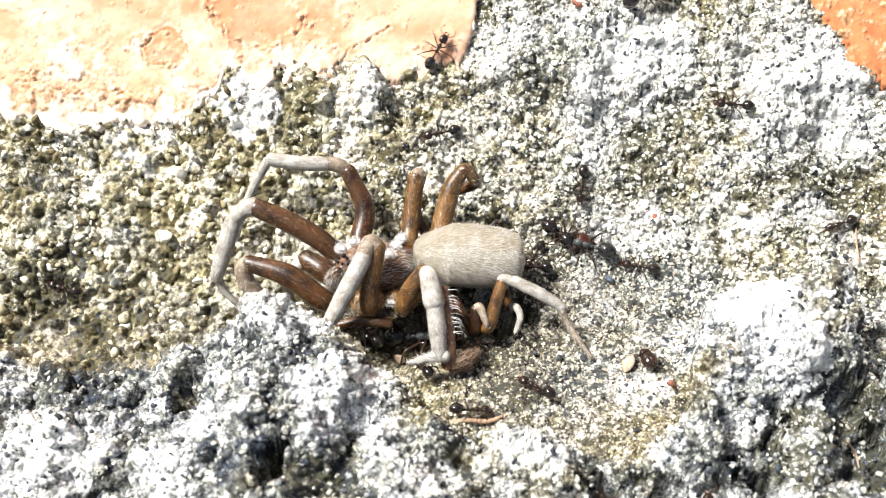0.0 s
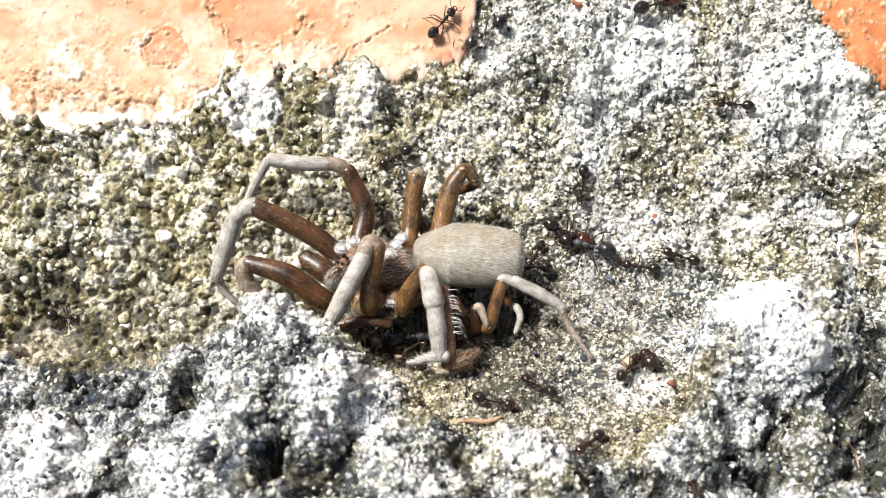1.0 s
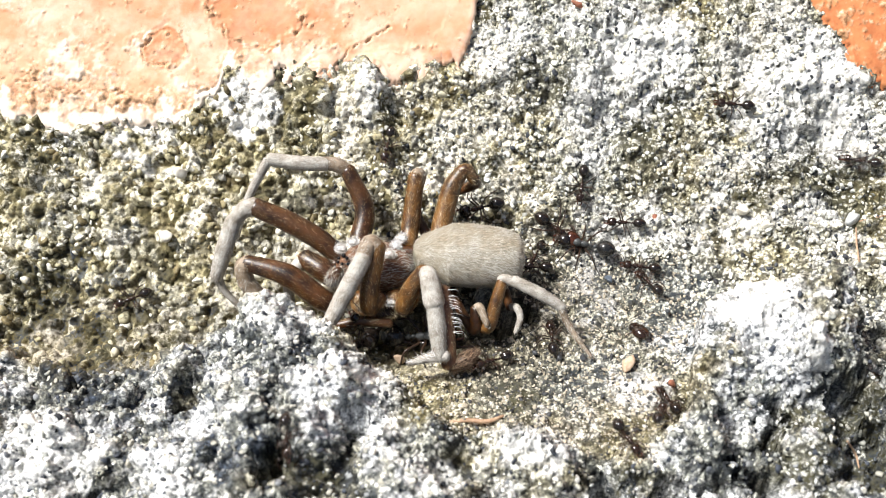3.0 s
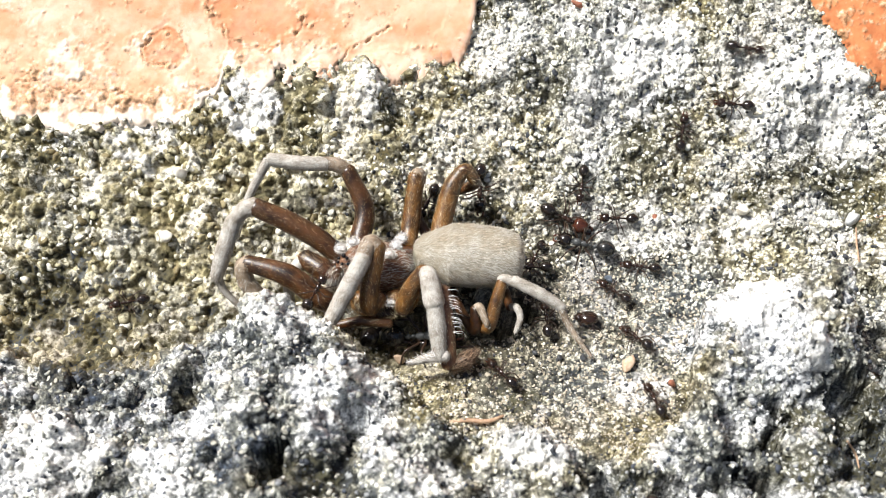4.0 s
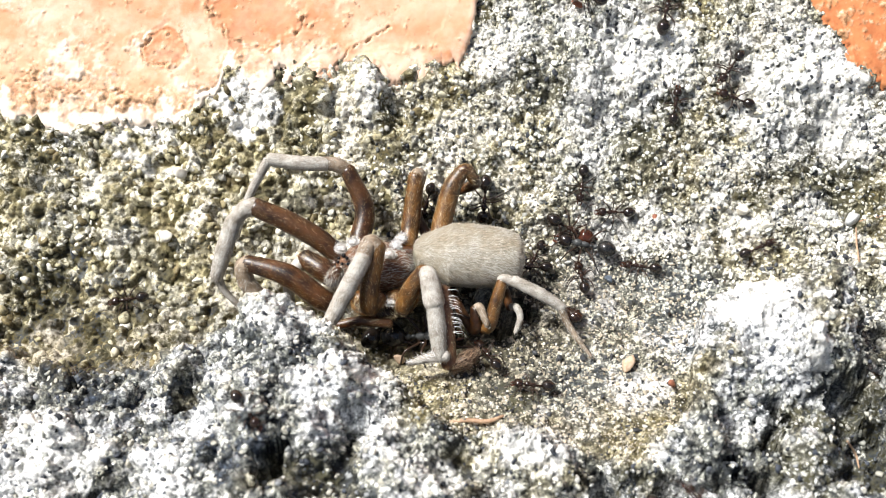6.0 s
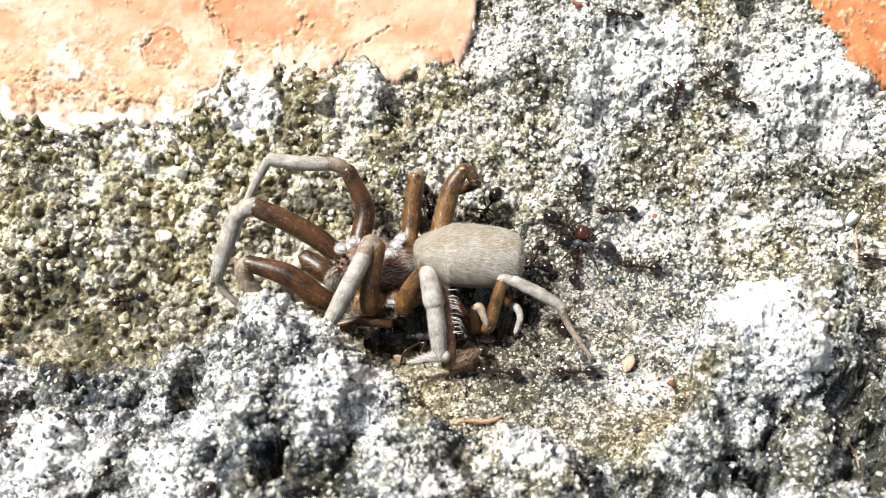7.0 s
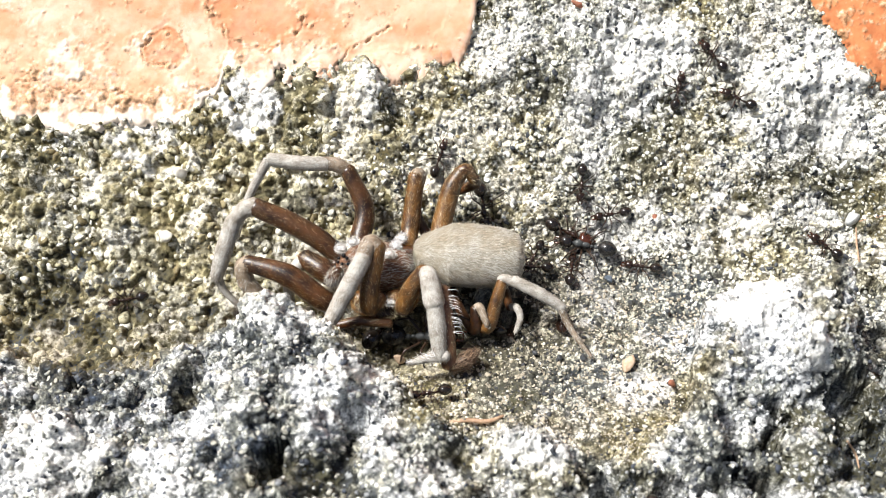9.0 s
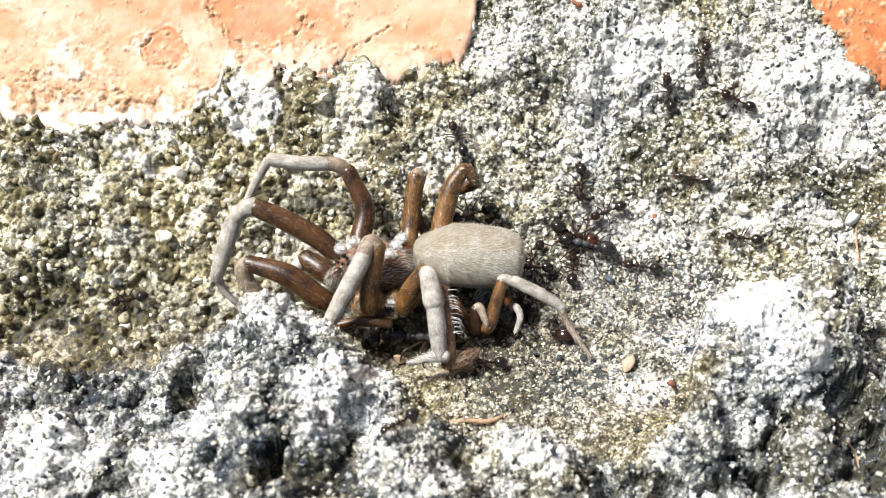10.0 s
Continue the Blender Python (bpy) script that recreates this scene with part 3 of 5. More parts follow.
def hairs(shape, along, count, length, width, lean=0.75, seed=1, where=None, curl=0.2):
    """Fine tapered hairs rooted on a shape and combed in the direction along (a vector, or a function of places)."""
    rng = np.random.default_rng(seed)
    v = np.asarray(shape[0])
    tri = np.array([t for q in shape[1] for t in [(q[0], q[i], q[i + 1]) for i in range(1, len(q) - 1)]])
    a, b, c = v[tri[:, 0]], v[tri[:, 1]], v[tri[:, 2]]
    nrm = np.cross(b - a, c - a)
    area = np.linalg.norm(nrm, axis=1)
    pick = rng.choice(len(tri), count, p=area / area.sum())
    r1, r2 = rng.random(count), rng.random(count)
    flip = r1 + r2 > 1
    r1[flip], r2[flip] = 1 - r1[flip], 1 - r2[flip]
    p = a[pick] + (b - a)[pick] * r1[:, None] + (c - a)[pick] * r2[:, None]
    n = nrm[pick] / (area[pick][:, None] + 1e-12)
    if where is not None:
        ok = where(p)
        p, n = p[ok], n[ok]
    way = along(p) if callable(along) else np.broadcast_to(along, p.shape)
    way = way - n * (way * n).sum(1, keepdims=True)
    way = way / (np.linalg.norm(way, axis=1, keepdims=True) + 1e-6)
    d = way * lean + n * (1 - lean) + rng.normal(0, 0.16, p.shape)
    d /= np.linalg.norm(d, axis=1, keepdims=True)
    side = np.cross(d, n + 1e-3)
    side /= np.linalg.norm(side, axis=1, keepdims=True)
    size = length * (0.6 + 0.8 * rng.random(len(p)))[:, None]
    w = width * 0.5
    mid, tip = p + d * size * 0.55 + n * size * 0.03, p + d * size + (way - n) * size * curl * 0.3
    root = p - n * 0.02
    verts = np.stack([root - side * w, root + side * w, mid + side * w * 0.8, mid - side * w * 0.8, tip], 1).reshape(-1, 3)
    i = np.arange(len(p)) * 5
    faces = [tuple(q) for q in np.stack([i, i + 1, i + 2, i + 3], 1)] + [tuple(q) for q in np.stack([i + 3, i + 2, i + 4], 1)]
    return verts, faces


# ---- materials of the animals ----
def chitin(name, dark, light, rough=0.3, size=1.2, spec=0.5, relief=0.5):
    m, t, b = material(name, rough=rough, spec=spec)
    col = ramp(t, noise_at(t, size, 4.0, 0.6), [(0.32, dark), (0.68, light)])
    fine = ramp(t, noise_at(t, size * 0.12, 2.0), [(0.3, 0.7), (0.6, 1.1)])
    t.links.new(mix(t, 0.7, col, fine, "MULTIPLY"), b.inputs["Base Color"])
    bump(t, b, noise_at(t, size * 0.15, 3.0), 0.02, relief)
    return m


def fur_material(name, dark, light, rough=0.75, blotch=0.5):
    m, t, b = material(name, rough=rough, spec=0.2)
    rand = node(t, "ShaderNodeNewGeometry").outputs["Random Per Island"]
    col = ramp(t, rand, [(0.0, dark), (0.5, tuple((p + q) / 2 for p, q in zip(dark, light))), (1.0, light)])
    tint = ramp(t, noise_at(t, 1.6, 4.0, 0.65), [(0.36, (0.72, 0.61, 0.45)), (0.58, (1.05, 1.05, 1.05))])
    col = mix(t, blotch, col, tint, "MULTIPLY")
    t.links.new(col, b.inputs["Base Color"])
    return m


def leg_skin(name, dark, light, rough=0.38):
    """Amber cuticle: long dark streaks over a warm ground, a little light passing through."""
    m, t, b = material(name, rough=rough, spec=0.5)
    streak = ramp(t, noise_at(t, 1.5, 4.0, 0.62), [(0.34, 0.0), (0.62, 1.0)])
    pale = ramp(t, noise_at(t, 0.22, 3.0, 0.6), [(0.35, 0.55), (0.62, 1.2)])
    t.links.new(mix(t, 0.8, mix(t, streak, dark, light), pale, "MULTIPLY"), b.inputs["Base Color"])
    b.inputs["Subsurface Weight"].default_value = 0.15
    b.inputs["Subsurface Radius"].default_value = (1.0, 0.4, 0.12)
    b.inputs["Subsurface Scale"].default_value = 0.5 * MM
    bump(t, b, noise_at(t, 0.14, 3.0), 0.03, 0.6)
    return m


BROWN = leg_skin("brown_cuticle", (0.014, 0.005, 0.002), (0.085, 0.034, 0.011))
AMBER = leg_skin("amber_cuticle", (0.036, 0.014, 0.004), (0.18, 0.085, 0.022))
TAUPE = chitin("taupe_cuticle", (0.13, 0.088, 0.052), (0.33, 0.265, 0.20), 0.55, 0.7, 0.3)
RUST = chitin("rusty_cuticle", (0.06, 0.026, 0.012), (0.19, 0.088, 0.042), 0.36, 0.7)
ASH = chitin("ashen_cuticle", (0.22, 0.19, 0.155), (0.50, 0.475, 0.43), 0.7, 0.8, 0.25)
UNDER = chitin("abdomen_skin", (0.24, 0.215, 0.16), (0.42, 0.385, 0.31), 0.8, 0.5, 0.2)
EYE = chitin("black_eye", (0.004, 0.004, 0.005), (0.01, 0.01, 0.012), 0.08)
FUR = fur_material("pale_fur", (0.25, 0.225, 0.175), (0.70, 0.67, 0.60), blotch=0.65)
GREY_FUR = fur_material("ashen_hair", (0.22, 0.21, 0.185), (0.60, 0.585, 0.545))
GOLD_HAIR = fur_material("straw_hair", (0.30, 0.22, 0.10), (0.70, 0.60, 0.42))
WHITE_HAIR = fur_material("white_hair", (0.75, 0.75, 0.75), (0.93, 0.93, 0.93))


# ---- the spider ----
def spider_limb(spider, base, segments, label=""):
    """base: material, points and radii of the thigh; segments: name, material, points, radii, hair count for the rest."""
    def hair(shape, pts, mat, count, length, seed, lean=0.72, width=0.03):
        a, b = np.asarray(pts[0], float), np.asarray(pts[-1], float)
        return hairs(shape, b - a, count, length, width, lean, seed)
    mat, pts, rad, count = base
    shape = tube(pts, rad, 14)
    leg = part("leg", shape, mat, spider, label)
    if count:
        part("leg_hair", join(hair(shape, pts, mat, count * 3, 0.36, len(pts) + count, 0.8, 0.019), hair(shape, pts, mat, count * 9, 0.2, count, 0.5, 0.012)),
             GOLD_HAIR, leg, "sparse straw-coloured hairs")
    for name, mat, pts, rad, count in segments:
        shape = tube(pts, rad, 12)
        seg = part(name, shape, mat, leg)
        if count:
            fur = GREY_FUR if mat is ASH or mat is TAUPE else GOLD_HAIR
            shape2 = hair(shape, pts, mat, int(count * 1.4), 0.34, count + 3, 0.88, 0.03)
            v, f = join(shape, shape2)
            # the hair is rooted in its segment, in the same piece
            me = seg.data
            bpy_me = mesh_object(name, v, f, mat)
            bpy_me.materials.append(fur)
            idx = np.zeros(len(bpy_me.polygons), np.int32)
            idx[len(shape[1]):] = 1
            bpy_me.polygons.foreach_set("material_index", idx)
            seg.data = bpy_me
            bpy.data.meshes.remove(me)
    return leg


def build_spider():
    spider = tagged(new("spider"), "dead brown spider with ashy furred abdomen, lying in the groove", "spider")
    mid = V(2.2, -0.4, -0.4)
    tilt = (0, 2, -4)

    def belly(p):
        k = np.sign(p[:, 0]) * np.abs(p[:, 0]) ** 0.8
        q = p.copy()
        ring = np.linalg.norm(p[:, 1:], axis=1) + 1e-9
        full = np.interp(k, [-1, -0.96, -0.82, -0.6, -0.3, 0, 0.3, 0.6, 0.84, 0.95, 1], [0, 0.30, 0.55, 0.74, 0.97, 1.0, 0.98, 0.93, 0.80, 0.58, 0])
        q[:, 1:] = p[:, 1:] / ring[:, None] * full[:, None]
        q[:, 2] = np.where(q[:, 2] < 0, q[:, 2] * (1 - 0.12 * k), q[:, 2])
        q[:, 0] = k
        return q
    abdomen = ball(mid, (4.95, 2.85, 2.75), tilt, 48, 32, belly)
    body = part("abdomen", abdomen, UNDER, spider, "oval abdomen covered in pale ashen fur")
    part("fur", hairs(abdomen, lambda p: np.stack([np.ones(len(p)), 0.12 * np.sin(p[:, 0] * 3), -0.25 * np.ones(len(p))], 1),
                      46000, 0.42, 0.024, 0.88, 5), FUR, body, "dense combed pale fur")

    # head and thorax
    centre = V(-6.0, -1.1, -1.1)

    def shield(p):
        q = p.copy()
        k = p[:, 0]
        q[:, 1] *= 1 - 0.34 * np.clip(-k, 0, 1) ** 1.5
        q[:, 2] *= 1 + 0.25 * np.clip(-k, 0, 1)
        q[:, 2] -= 0.22 * np.exp(-((k - 0.35) / 0.16) ** 2 - (p[:, 1] / 0.25) ** 2) * (p[:, 2] > 0)
        q[:, 2] = np.where(q[:, 2] < -0.45, -0.45 + (q[:, 2] + 0.45) * 0.4, q[:, 2])
        return q
    top = ball(centre, (3.5, 2.6, 1.9), (0, 0, 3), 30, 20, shield)
    carapace = part("carapace", top, RUST, spider, "shiny rust-brown carapace with white hair tufts")
    part("down", hairs(top, V(0.6, 0, 0.1), 2600, 0.45, 0.032, 0.7, 8), GREY_FUR, carapace, "fine straw-coloured hairs")
    tufts = [(-9.0, -0.4, 0.5), (-8.0, 0.6, 0.3), (-3.7, 1.0, 0.4), (-4.2, 0.1, 0.4), (-8.4, -4.0, -0.9), (-4.7, -1.3, 0.7), (-4.5, -4.9, -1.5)]
    for i, c in enumerate(tufts):
        shape = ball(c, (0.45, 0.38, 0.26), (0, 0, 30 * i), 12, 8)
        part("hair_tuft", join(ball(c, (0.24, 0.2, 0.12), (0, 0, 30 * i), 12, 8), hairs(shape, V(0.3, -0.4, 0.6), 620, 0.34, 0.03, 0.66, 20 + i)), WHITE_HAIR, spider, "tuft of white hairs")
    for i, c in enumerate([(-9.0, -2.1, 1.0), (-8.7, -2.6, 0.8), (-8.3, -2.1, 1.0), (-9.1, -2.2, 0.6), (-8.6, -1.8, 1.0), (-8.1, -2.6, 0.8)]):
        part("eye", ball(c, (0.15, 0.15, 0.15) if i < 4 else (0.22, 0.22, 0.22), None, 12, 8), EYE, spider, "glossy black eye")
    for c in ((-9.4, -2.9, -0.6), (-9.8, -1.0, -1.6)):
        shape = ball(c, (0.72, 0.62, 1.2), (0, 25, 0), 20, 14, lambda p: p * (1 + 0.05 * np.cos(p[:, 2:3] * 14)))
        part("jaw_hair", hairs(shape, V(-0.2, -0.3, -1), 700, 0.4, 0.022, 0.6, 64), GREY_FUR, part("chelicera", shape, BROWN, spider, "swollen dark brown jaw"))
    part("waist", tube([(-3.6, 0.0, -0.4), (-1.7, -0.1, -0.5)], [0.55, 0.6], 12), BROWN, spider)
    shape = ball((-5.6, -3.6, -3.0), (2.6, 1.9, 0.7), None, 18, 10)
    part("sternum_hair", hairs(shape, V(0.3, -0.8, -0.2), 1400, 0.5, 0.022, 0.5, 66), GOLD_HAIR, part("sternum", shape, AMBER, spider))
    for c in ((-7.1, -4.2, -1.9), (-5.5, -4.6, -1.7), (-4.1, -4.4, -1.6), (-2.8, -3.9, -1.6)):
        shape = ball(c, (0.85, 0.8, 0.75), (0, 20, 30), 14, 9)
        part("hip_hair", hairs(shape, V(0.2, -0.8, -0.4), 420, 0.42, 0.022, 0.55, 70 + int(-c[0] * 10)), GOLD_HAIR, part("coxa", shape, AMBER, spider))

    # the far legs, raised against the wall
    spider_limb(spider, (BROWN, [(-7.3, 0.5, -1.2), (-7.5, 2.0, -0.8), (-7.1, 4.3, 0.9), (-8.6, 6.4, 3.6)], [0.8, 0.95, 0.92, 0.72], 130), [
        ("patella", TAUPE, [(-8.8, 6.5, 3.6), (-9.5, 6.6, 4.1), (-10.6, 6.6, 4.3)], [0.66, 0.68, 0.62], 260),
        ("tibia", ASH, [(-10.5, 6.5, 4.3), (-12.9, 6.4, 4.5), (-15.5, 6.7, 4.7)], [0.62, 0.68, 0.58], 1000),
        ("metatarsus", ASH, [(-15.8, 6.6, 4.5), (-17.0, 5.8, 2.6), (-18.2, 4.8, 0.5)], [0.45, 0.42, 0.34], 420),
        ("tarsus", ASH, [(-18.1, 4.9, 0.6), (-19.1, 4.0, -2.5)], [0.33, 0.22], 120)], "hind-bent long leg, ashy beyond the knee")
    spider_limb(spider, (BROWN, [(-9.3, -0.3, -1.2), (-10.6, 0.7, 0.1), (-13.4, 1.6, 1.6), (-16.5, 2.3, 2.9)], [0.75, 0.95, 0.98, 0.85], 150), [
        ("patella", ASH, [(-16.6, 2.4, 2.9), (-17.6, 2.1, 2.7), (-18.6, 1.5, 1.8)], [0.85, 0.75, 0.66], 420),
        ("tibia", ASH, [(-18.5, 1.6, 1.9), (-19.4, 0.1, -0.2), (-20.2, -1.2, -2.3)], [0.72, 0.8, 0.6], 1100),
        ("metatarsus", ASH, [(-20.2, -1.1, -2.2), (-19.6, -1.6, -3.8), (-18.2, -2.1, -5.5)], [0.46, 0.34, 0.28], 220),
        ("tarsus", ASH, [(-18.3, -2.0, -5.4), (-17.1, -2.4, -6.7)], [0.26, 0.2], 60)], "arched leg, brown thigh and ashy shin")
    spider_limb(spider, (AMBER, [(-3.1, 1.0, -0.4), (-2.9, 2.8, 0.5), (-2.4, 5.6, 3.6)], [0.7, 0.85, 0.75], 130), [
        ("patella", TAUPE, [(-2.4, 5.5, 3.6), (-2.2, 6.1, 3.2), (-2.4, 6.1, 1.6)], [0.74, 0.72, 0.6], 140),
        ("tibia", BROWN, [(-2.4, 6.2, 1.6), (-2.4, 4.8, -0.7), (-0.5, 2.4, -2.4)], [0.58, 0.55, 0.45], 0),
        ("metatarsus", BROWN, [(-0.5, 2.4, -2.4), (1.1, -2.1, -4.3), (2.7, -6.0, -4.0), (2.8, -5.2, -2.1)], [0.42, 0.42, 0.5, 0.46], 0),
        ("tarsus", TAUPE, [(2.9, -5.2, -2.1), (3.2, -5.3, -1.9), (3.8, -6.5, -2.7)], [0.44, 0.42, 0.28], 90)],
        "leg folded up behind the body")
    spider_limb(spider, (AMBER, [(-0.6, 1.1, -0.2), (-0.1, 2.6, 0.7), (0.7, 4.6, 2.9), (1.6, 5.5, 4.1)], [0.7, 0.9, 0.85, 0.66], 170), [
        ("patella", AMBER, [(1.4, 5.5, 4.0), (2.1, 5.7, 4.3), (2.8, 5.4, 3.4)], [0.62, 0.6, 0.5], 160),
        ("tibia", BROWN, [(2.8, 5.4, 3.5), (2.9, 6.0, 2.3), (0.9, 6.8, 0.6)], [0.5, 0.46, 0.42], 60),
        ("metatarsus", BROWN, [(0.9, 6.8, 0.6), (0.6, 4.0, -1.7), (5.1, -0.9, -3.4), (5.9, -4.1, -3.2)], [0.42, 0.4, 0.4, 0.36], 0),
        ("tarsus", ASH, [(5.9, -4.0, -3.2), (6.4, -4.6, -2.6), (6.7, -5.5, -2.9), (6.3, -6.4, -3.8)], [0.3, 0.33, 0.3, 0.2], 140)],
        "amber-brown leg bent over behind the abdomen")

    # the near legs
    spider_limb(spider, (BROWN, [(-9.1, -4.6, -2.6), (-10.7, -4.4, -1.6), (-13.4, -3.3, 0.1), (-16.9, -2.4, 0.7)], [0.8, 1.0, 1.0, 0.72], 150), [
        ("patella", TAUPE, [(-16.7, -2.4, 0.7), (-17.3, -2.5, 0.2), (-17.1, -3.2, -1.2)], [0.76, 0.8, 0.74], 260),
        ("tibia", TAUPE, [(-17.1, -3.1, -1.0), (-16.0, -3.7, -2.6), (-14.6, -4.3, -4.4)], [0.74, 0.82, 0.66], 420),
        ("metatarsus", BROWN, [(-14.8, -4.2, -4.2), (-14.0, -4.5, -5.4)], [0.4, 0.3], 30)], "dark brown leg reaching behind the stone")
    spider_limb(spider, (AMBER, [(-5.5, -4.6, -1.4), (-6.3, -5.6, -1.5), (-6.2, -4.5, 0.5), (-5.6, -2.7, 3.0)], [0.7, 0.78, 0.86, 0.78], 130), [
        ("patella", TAUPE, [(-5.6, -2.8, 2.9), (-6.2, -2.7, 3.4), (-6.8, -4.0, 2.6)], [0.74, 0.74, 0.70], 420),
        ("tibia", ASH, [(-6.7, -3.9, 2.8), (-8.2, -6.0, 0.9), (-9.6, -7.9, -1.0)], [0.76, 0.74, 0.6], 1200),
        ("metatarsus", ASH, [(-9.5, -7.9, -0.9), (-10.0, -8.3, -1.8)], [0.44, 0.36], 80)], "knee-raised leg with amber thigh and ashy shin")
    front = spider_limb(spider, (AMBER, [(-2.7, -4.4, -1.6), (-3.4, -5.5, -1.6), (-2.7, -5.1, 0.3), (-1.6, -4.6, 1.9)], [0.7, 0.74, 0.8, 0.7], 130), [
        ("patella", ASH, [(-1.5, -4.8, 2.0), (-1.2, -5.3, 2.0), (-0.75, -6.9, 0.6)], [0.62, 0.80, 0.94], 620),
        ("tibia", ASH, [(-0.75, -6.8, 0.7), (-0.5, -8.2, -0.8), (-0.3, -9.8, -2.7)], [0.72, 0.76, 0.60], 1300),
        # the shin's brown right side, added as a second tube along the tibia
        ("metatarsus", RUST, [(-0.2, -5.6, 0.6), (0.1, -7.7, -1.6), (0.5, -9.8, -4.0)], [0.80, 0.90, 0.70], 320),
        ("tarsus", ASH, [(0.2, -9.9, -2.8), (-1.1, -10.0, -2.9), (-2.8, -10.2, -3.4)], [0.55, 0.42, 0.2], 260)], "front leg with ashy, long-spined shin")
    root = V(0.72, -5.9, 1.0)
    step = (V(1.3, -8.7, -2.0) - root) / 15
    rng = random.Random(5)
    quills = []
    for i in range(15):
        base = root + step * (i * 0.95 + rng.uniform(-0.4, 0.4)) + V(0, rng.uniform(-0.2, 0.2), 0)
        k = rng.uniform(0.6, 1.15)
        quills.append(tube([base - V(0.3, 0, 0), base + V(0.36, rng.uniform(-0.1, 0.2), -0.2) * k, base + V(0.72, rng.uniform(-0.2, 0.4), -0.75) * k],
                           [0.028, 0.022, 0.006], 5, 3))
    part("spines", join(*quills), WHITE_HAIR, front, "row of long pale spines")
    brush = tube([(0.8, -9.8, -4.2), (1.8, -9.4, -4.1), (2.7, -8.8, -3.7)], [0.6, 0.75, 0.4], 10)
    part("tarsus", brush, BROWN, front, "fuzzy brown foot")
    part("brush", hairs(brush, V(0.8, 0.3, 0.3), 1500, 0.42, 0.024, 0.6, 62), fur_material("foot_hair", (0.10, 0.06, 0.04), (0.38, 0.28, 0.2)), front)
    foot = tube([(-0.6, -10.1, -2.7), (-2.7, -10.3, -3.2)], [0.5, 0.22], 8)
    part("foot_hair", hairs(foot, V(-0.8, 0.2, 0.5), 150, 0.45, 0.035, 0.6, 63), WHITE_HAIR, front, "stiff white foot hairs")
    spider_limb(spider, (AMBER, [(2.8, -5.0, -4.2), (3.9, -6.1, -3.5), (4.5, -5.1, -1.7), (5.1, -3.8, -0.1)], [0.5, 0.58, 0.56, 0.48], 60), [
        ("patella", ASH, [(5.0, -3.7, -0.1), (5.4, -3.8, 0.2), (6.2, -4.1, 0.0)], [0.44, 0.42, 0.42], 140),
        ("tibia", ASH, [(6.1, -4.0, 0.1), (8.3, -4.8, -0.6), (10.2, -5.5, -1.6)], [0.5, 0.54, 0.42], 700),
        ("metatarsus", TAUPE, [(10.1, -5.5, -1.5), (10.7, -6.3, -2.7), (11.5, -7.2, -3.6)], [0.36, 0.29, 0.26], 260),
        ("tarsus", TAUPE, [(11.4, -7.2, -3.5), (12.7, -8.5, -4.5)], [0.24, 0.15], 110)], "thin outstretched hind leg, ashy and slender")
    palp = part("pedipalp", tube([(-9.1, -2.8, -1.7), (-10.6, -1.7, -0.9), (-12.2, -0.7, -0.5)], [0.7, 1.05, 0.85], 14), BROWN, spider, "brown feeler beside the jaws")
    part("pedipalp_hair", hairs(tube([(-9.1, -2.8, -1.7), (-10.6, -1.7, -0.9), (-12.2, -0.7, -0.5)], [0.7, 1.05, 0.85], 14), V(-1, 0.3, 0.5), 900, 0.35, 0.02, 0.6, 68), GOLD_HAIR, palp)
    part("pedipalp_tip", tube([(-12.4, -0.9, -0.6), (-13.6, -1.7, -1.9), (-13.6, -3.5, -5.0)], [0.66, 0.55, 0.42], 12), ASH, palp)
    # dark mouth parts and the near leg base, low in the hollow
    shape = tube([(-9.1, -6.2, -3.1), (-7.0, -6.1, -2.7), (-4.6, -6.1, -3.0)], [0.4, 0.5, 0.4], 10)
    part("fang_hair", hairs(shape, V(-1, -0.3, 0.1), 220, 0.6, 0.016, 0.75, 67), GOLD_HAIR, part("fang_base", shape, BROWN, spider))
    return spider


build_spider()


# ---- loose bits on the ground ----
def stone_material(name, dark, light, rough=0.7, spec=0.4, clear=0.0):
    m, t, b = material(name, rough=rough, spec=spec)
    col = ramp(t, noise_at(t, 0.5, 5.0, 0.65), [(0.3, dark), (0.65, light)])
    t.links.new(col, b.inputs["Base Color"])
    b.inputs["Transmission Weight"].default_value = clear
    bump(t, b, noise_at(t, 0.18, 4.0), 0.05, 0.8)
    return m


CREAM = stone_material("cream_stone", (0.55, 0.50, 0.40), (0.80, 0.77, 0.68))
QUARTZ = stone_material("clear_quartz", (0.70, 0.72, 0.70), (0.86, 0.87, 0.85), 0.3, 0.5, 0.45)
TAN = stone_material("tan_crumb", (0.40, 0.27, 0.17), (0.60, 0.45, 0.33))
BRICK = stone_material("brick_crumb", (0.16, 0.05, 0.025), (0.36, 0.15, 0.09))
BLUE = stone_material("blue_grain", (0.03, 0.04, 0.055), (0.11, 0.135, 0.165), 0.4)
COAL = stone_material("black_grain", (0.015, 0.016, 0.018), (0.07, 0.075, 0.08), 0.45)
STRAW = stone_material("dry_straw", (0.20, 0.11, 0.06), (0.46, 0.31, 0.20), 0.6)


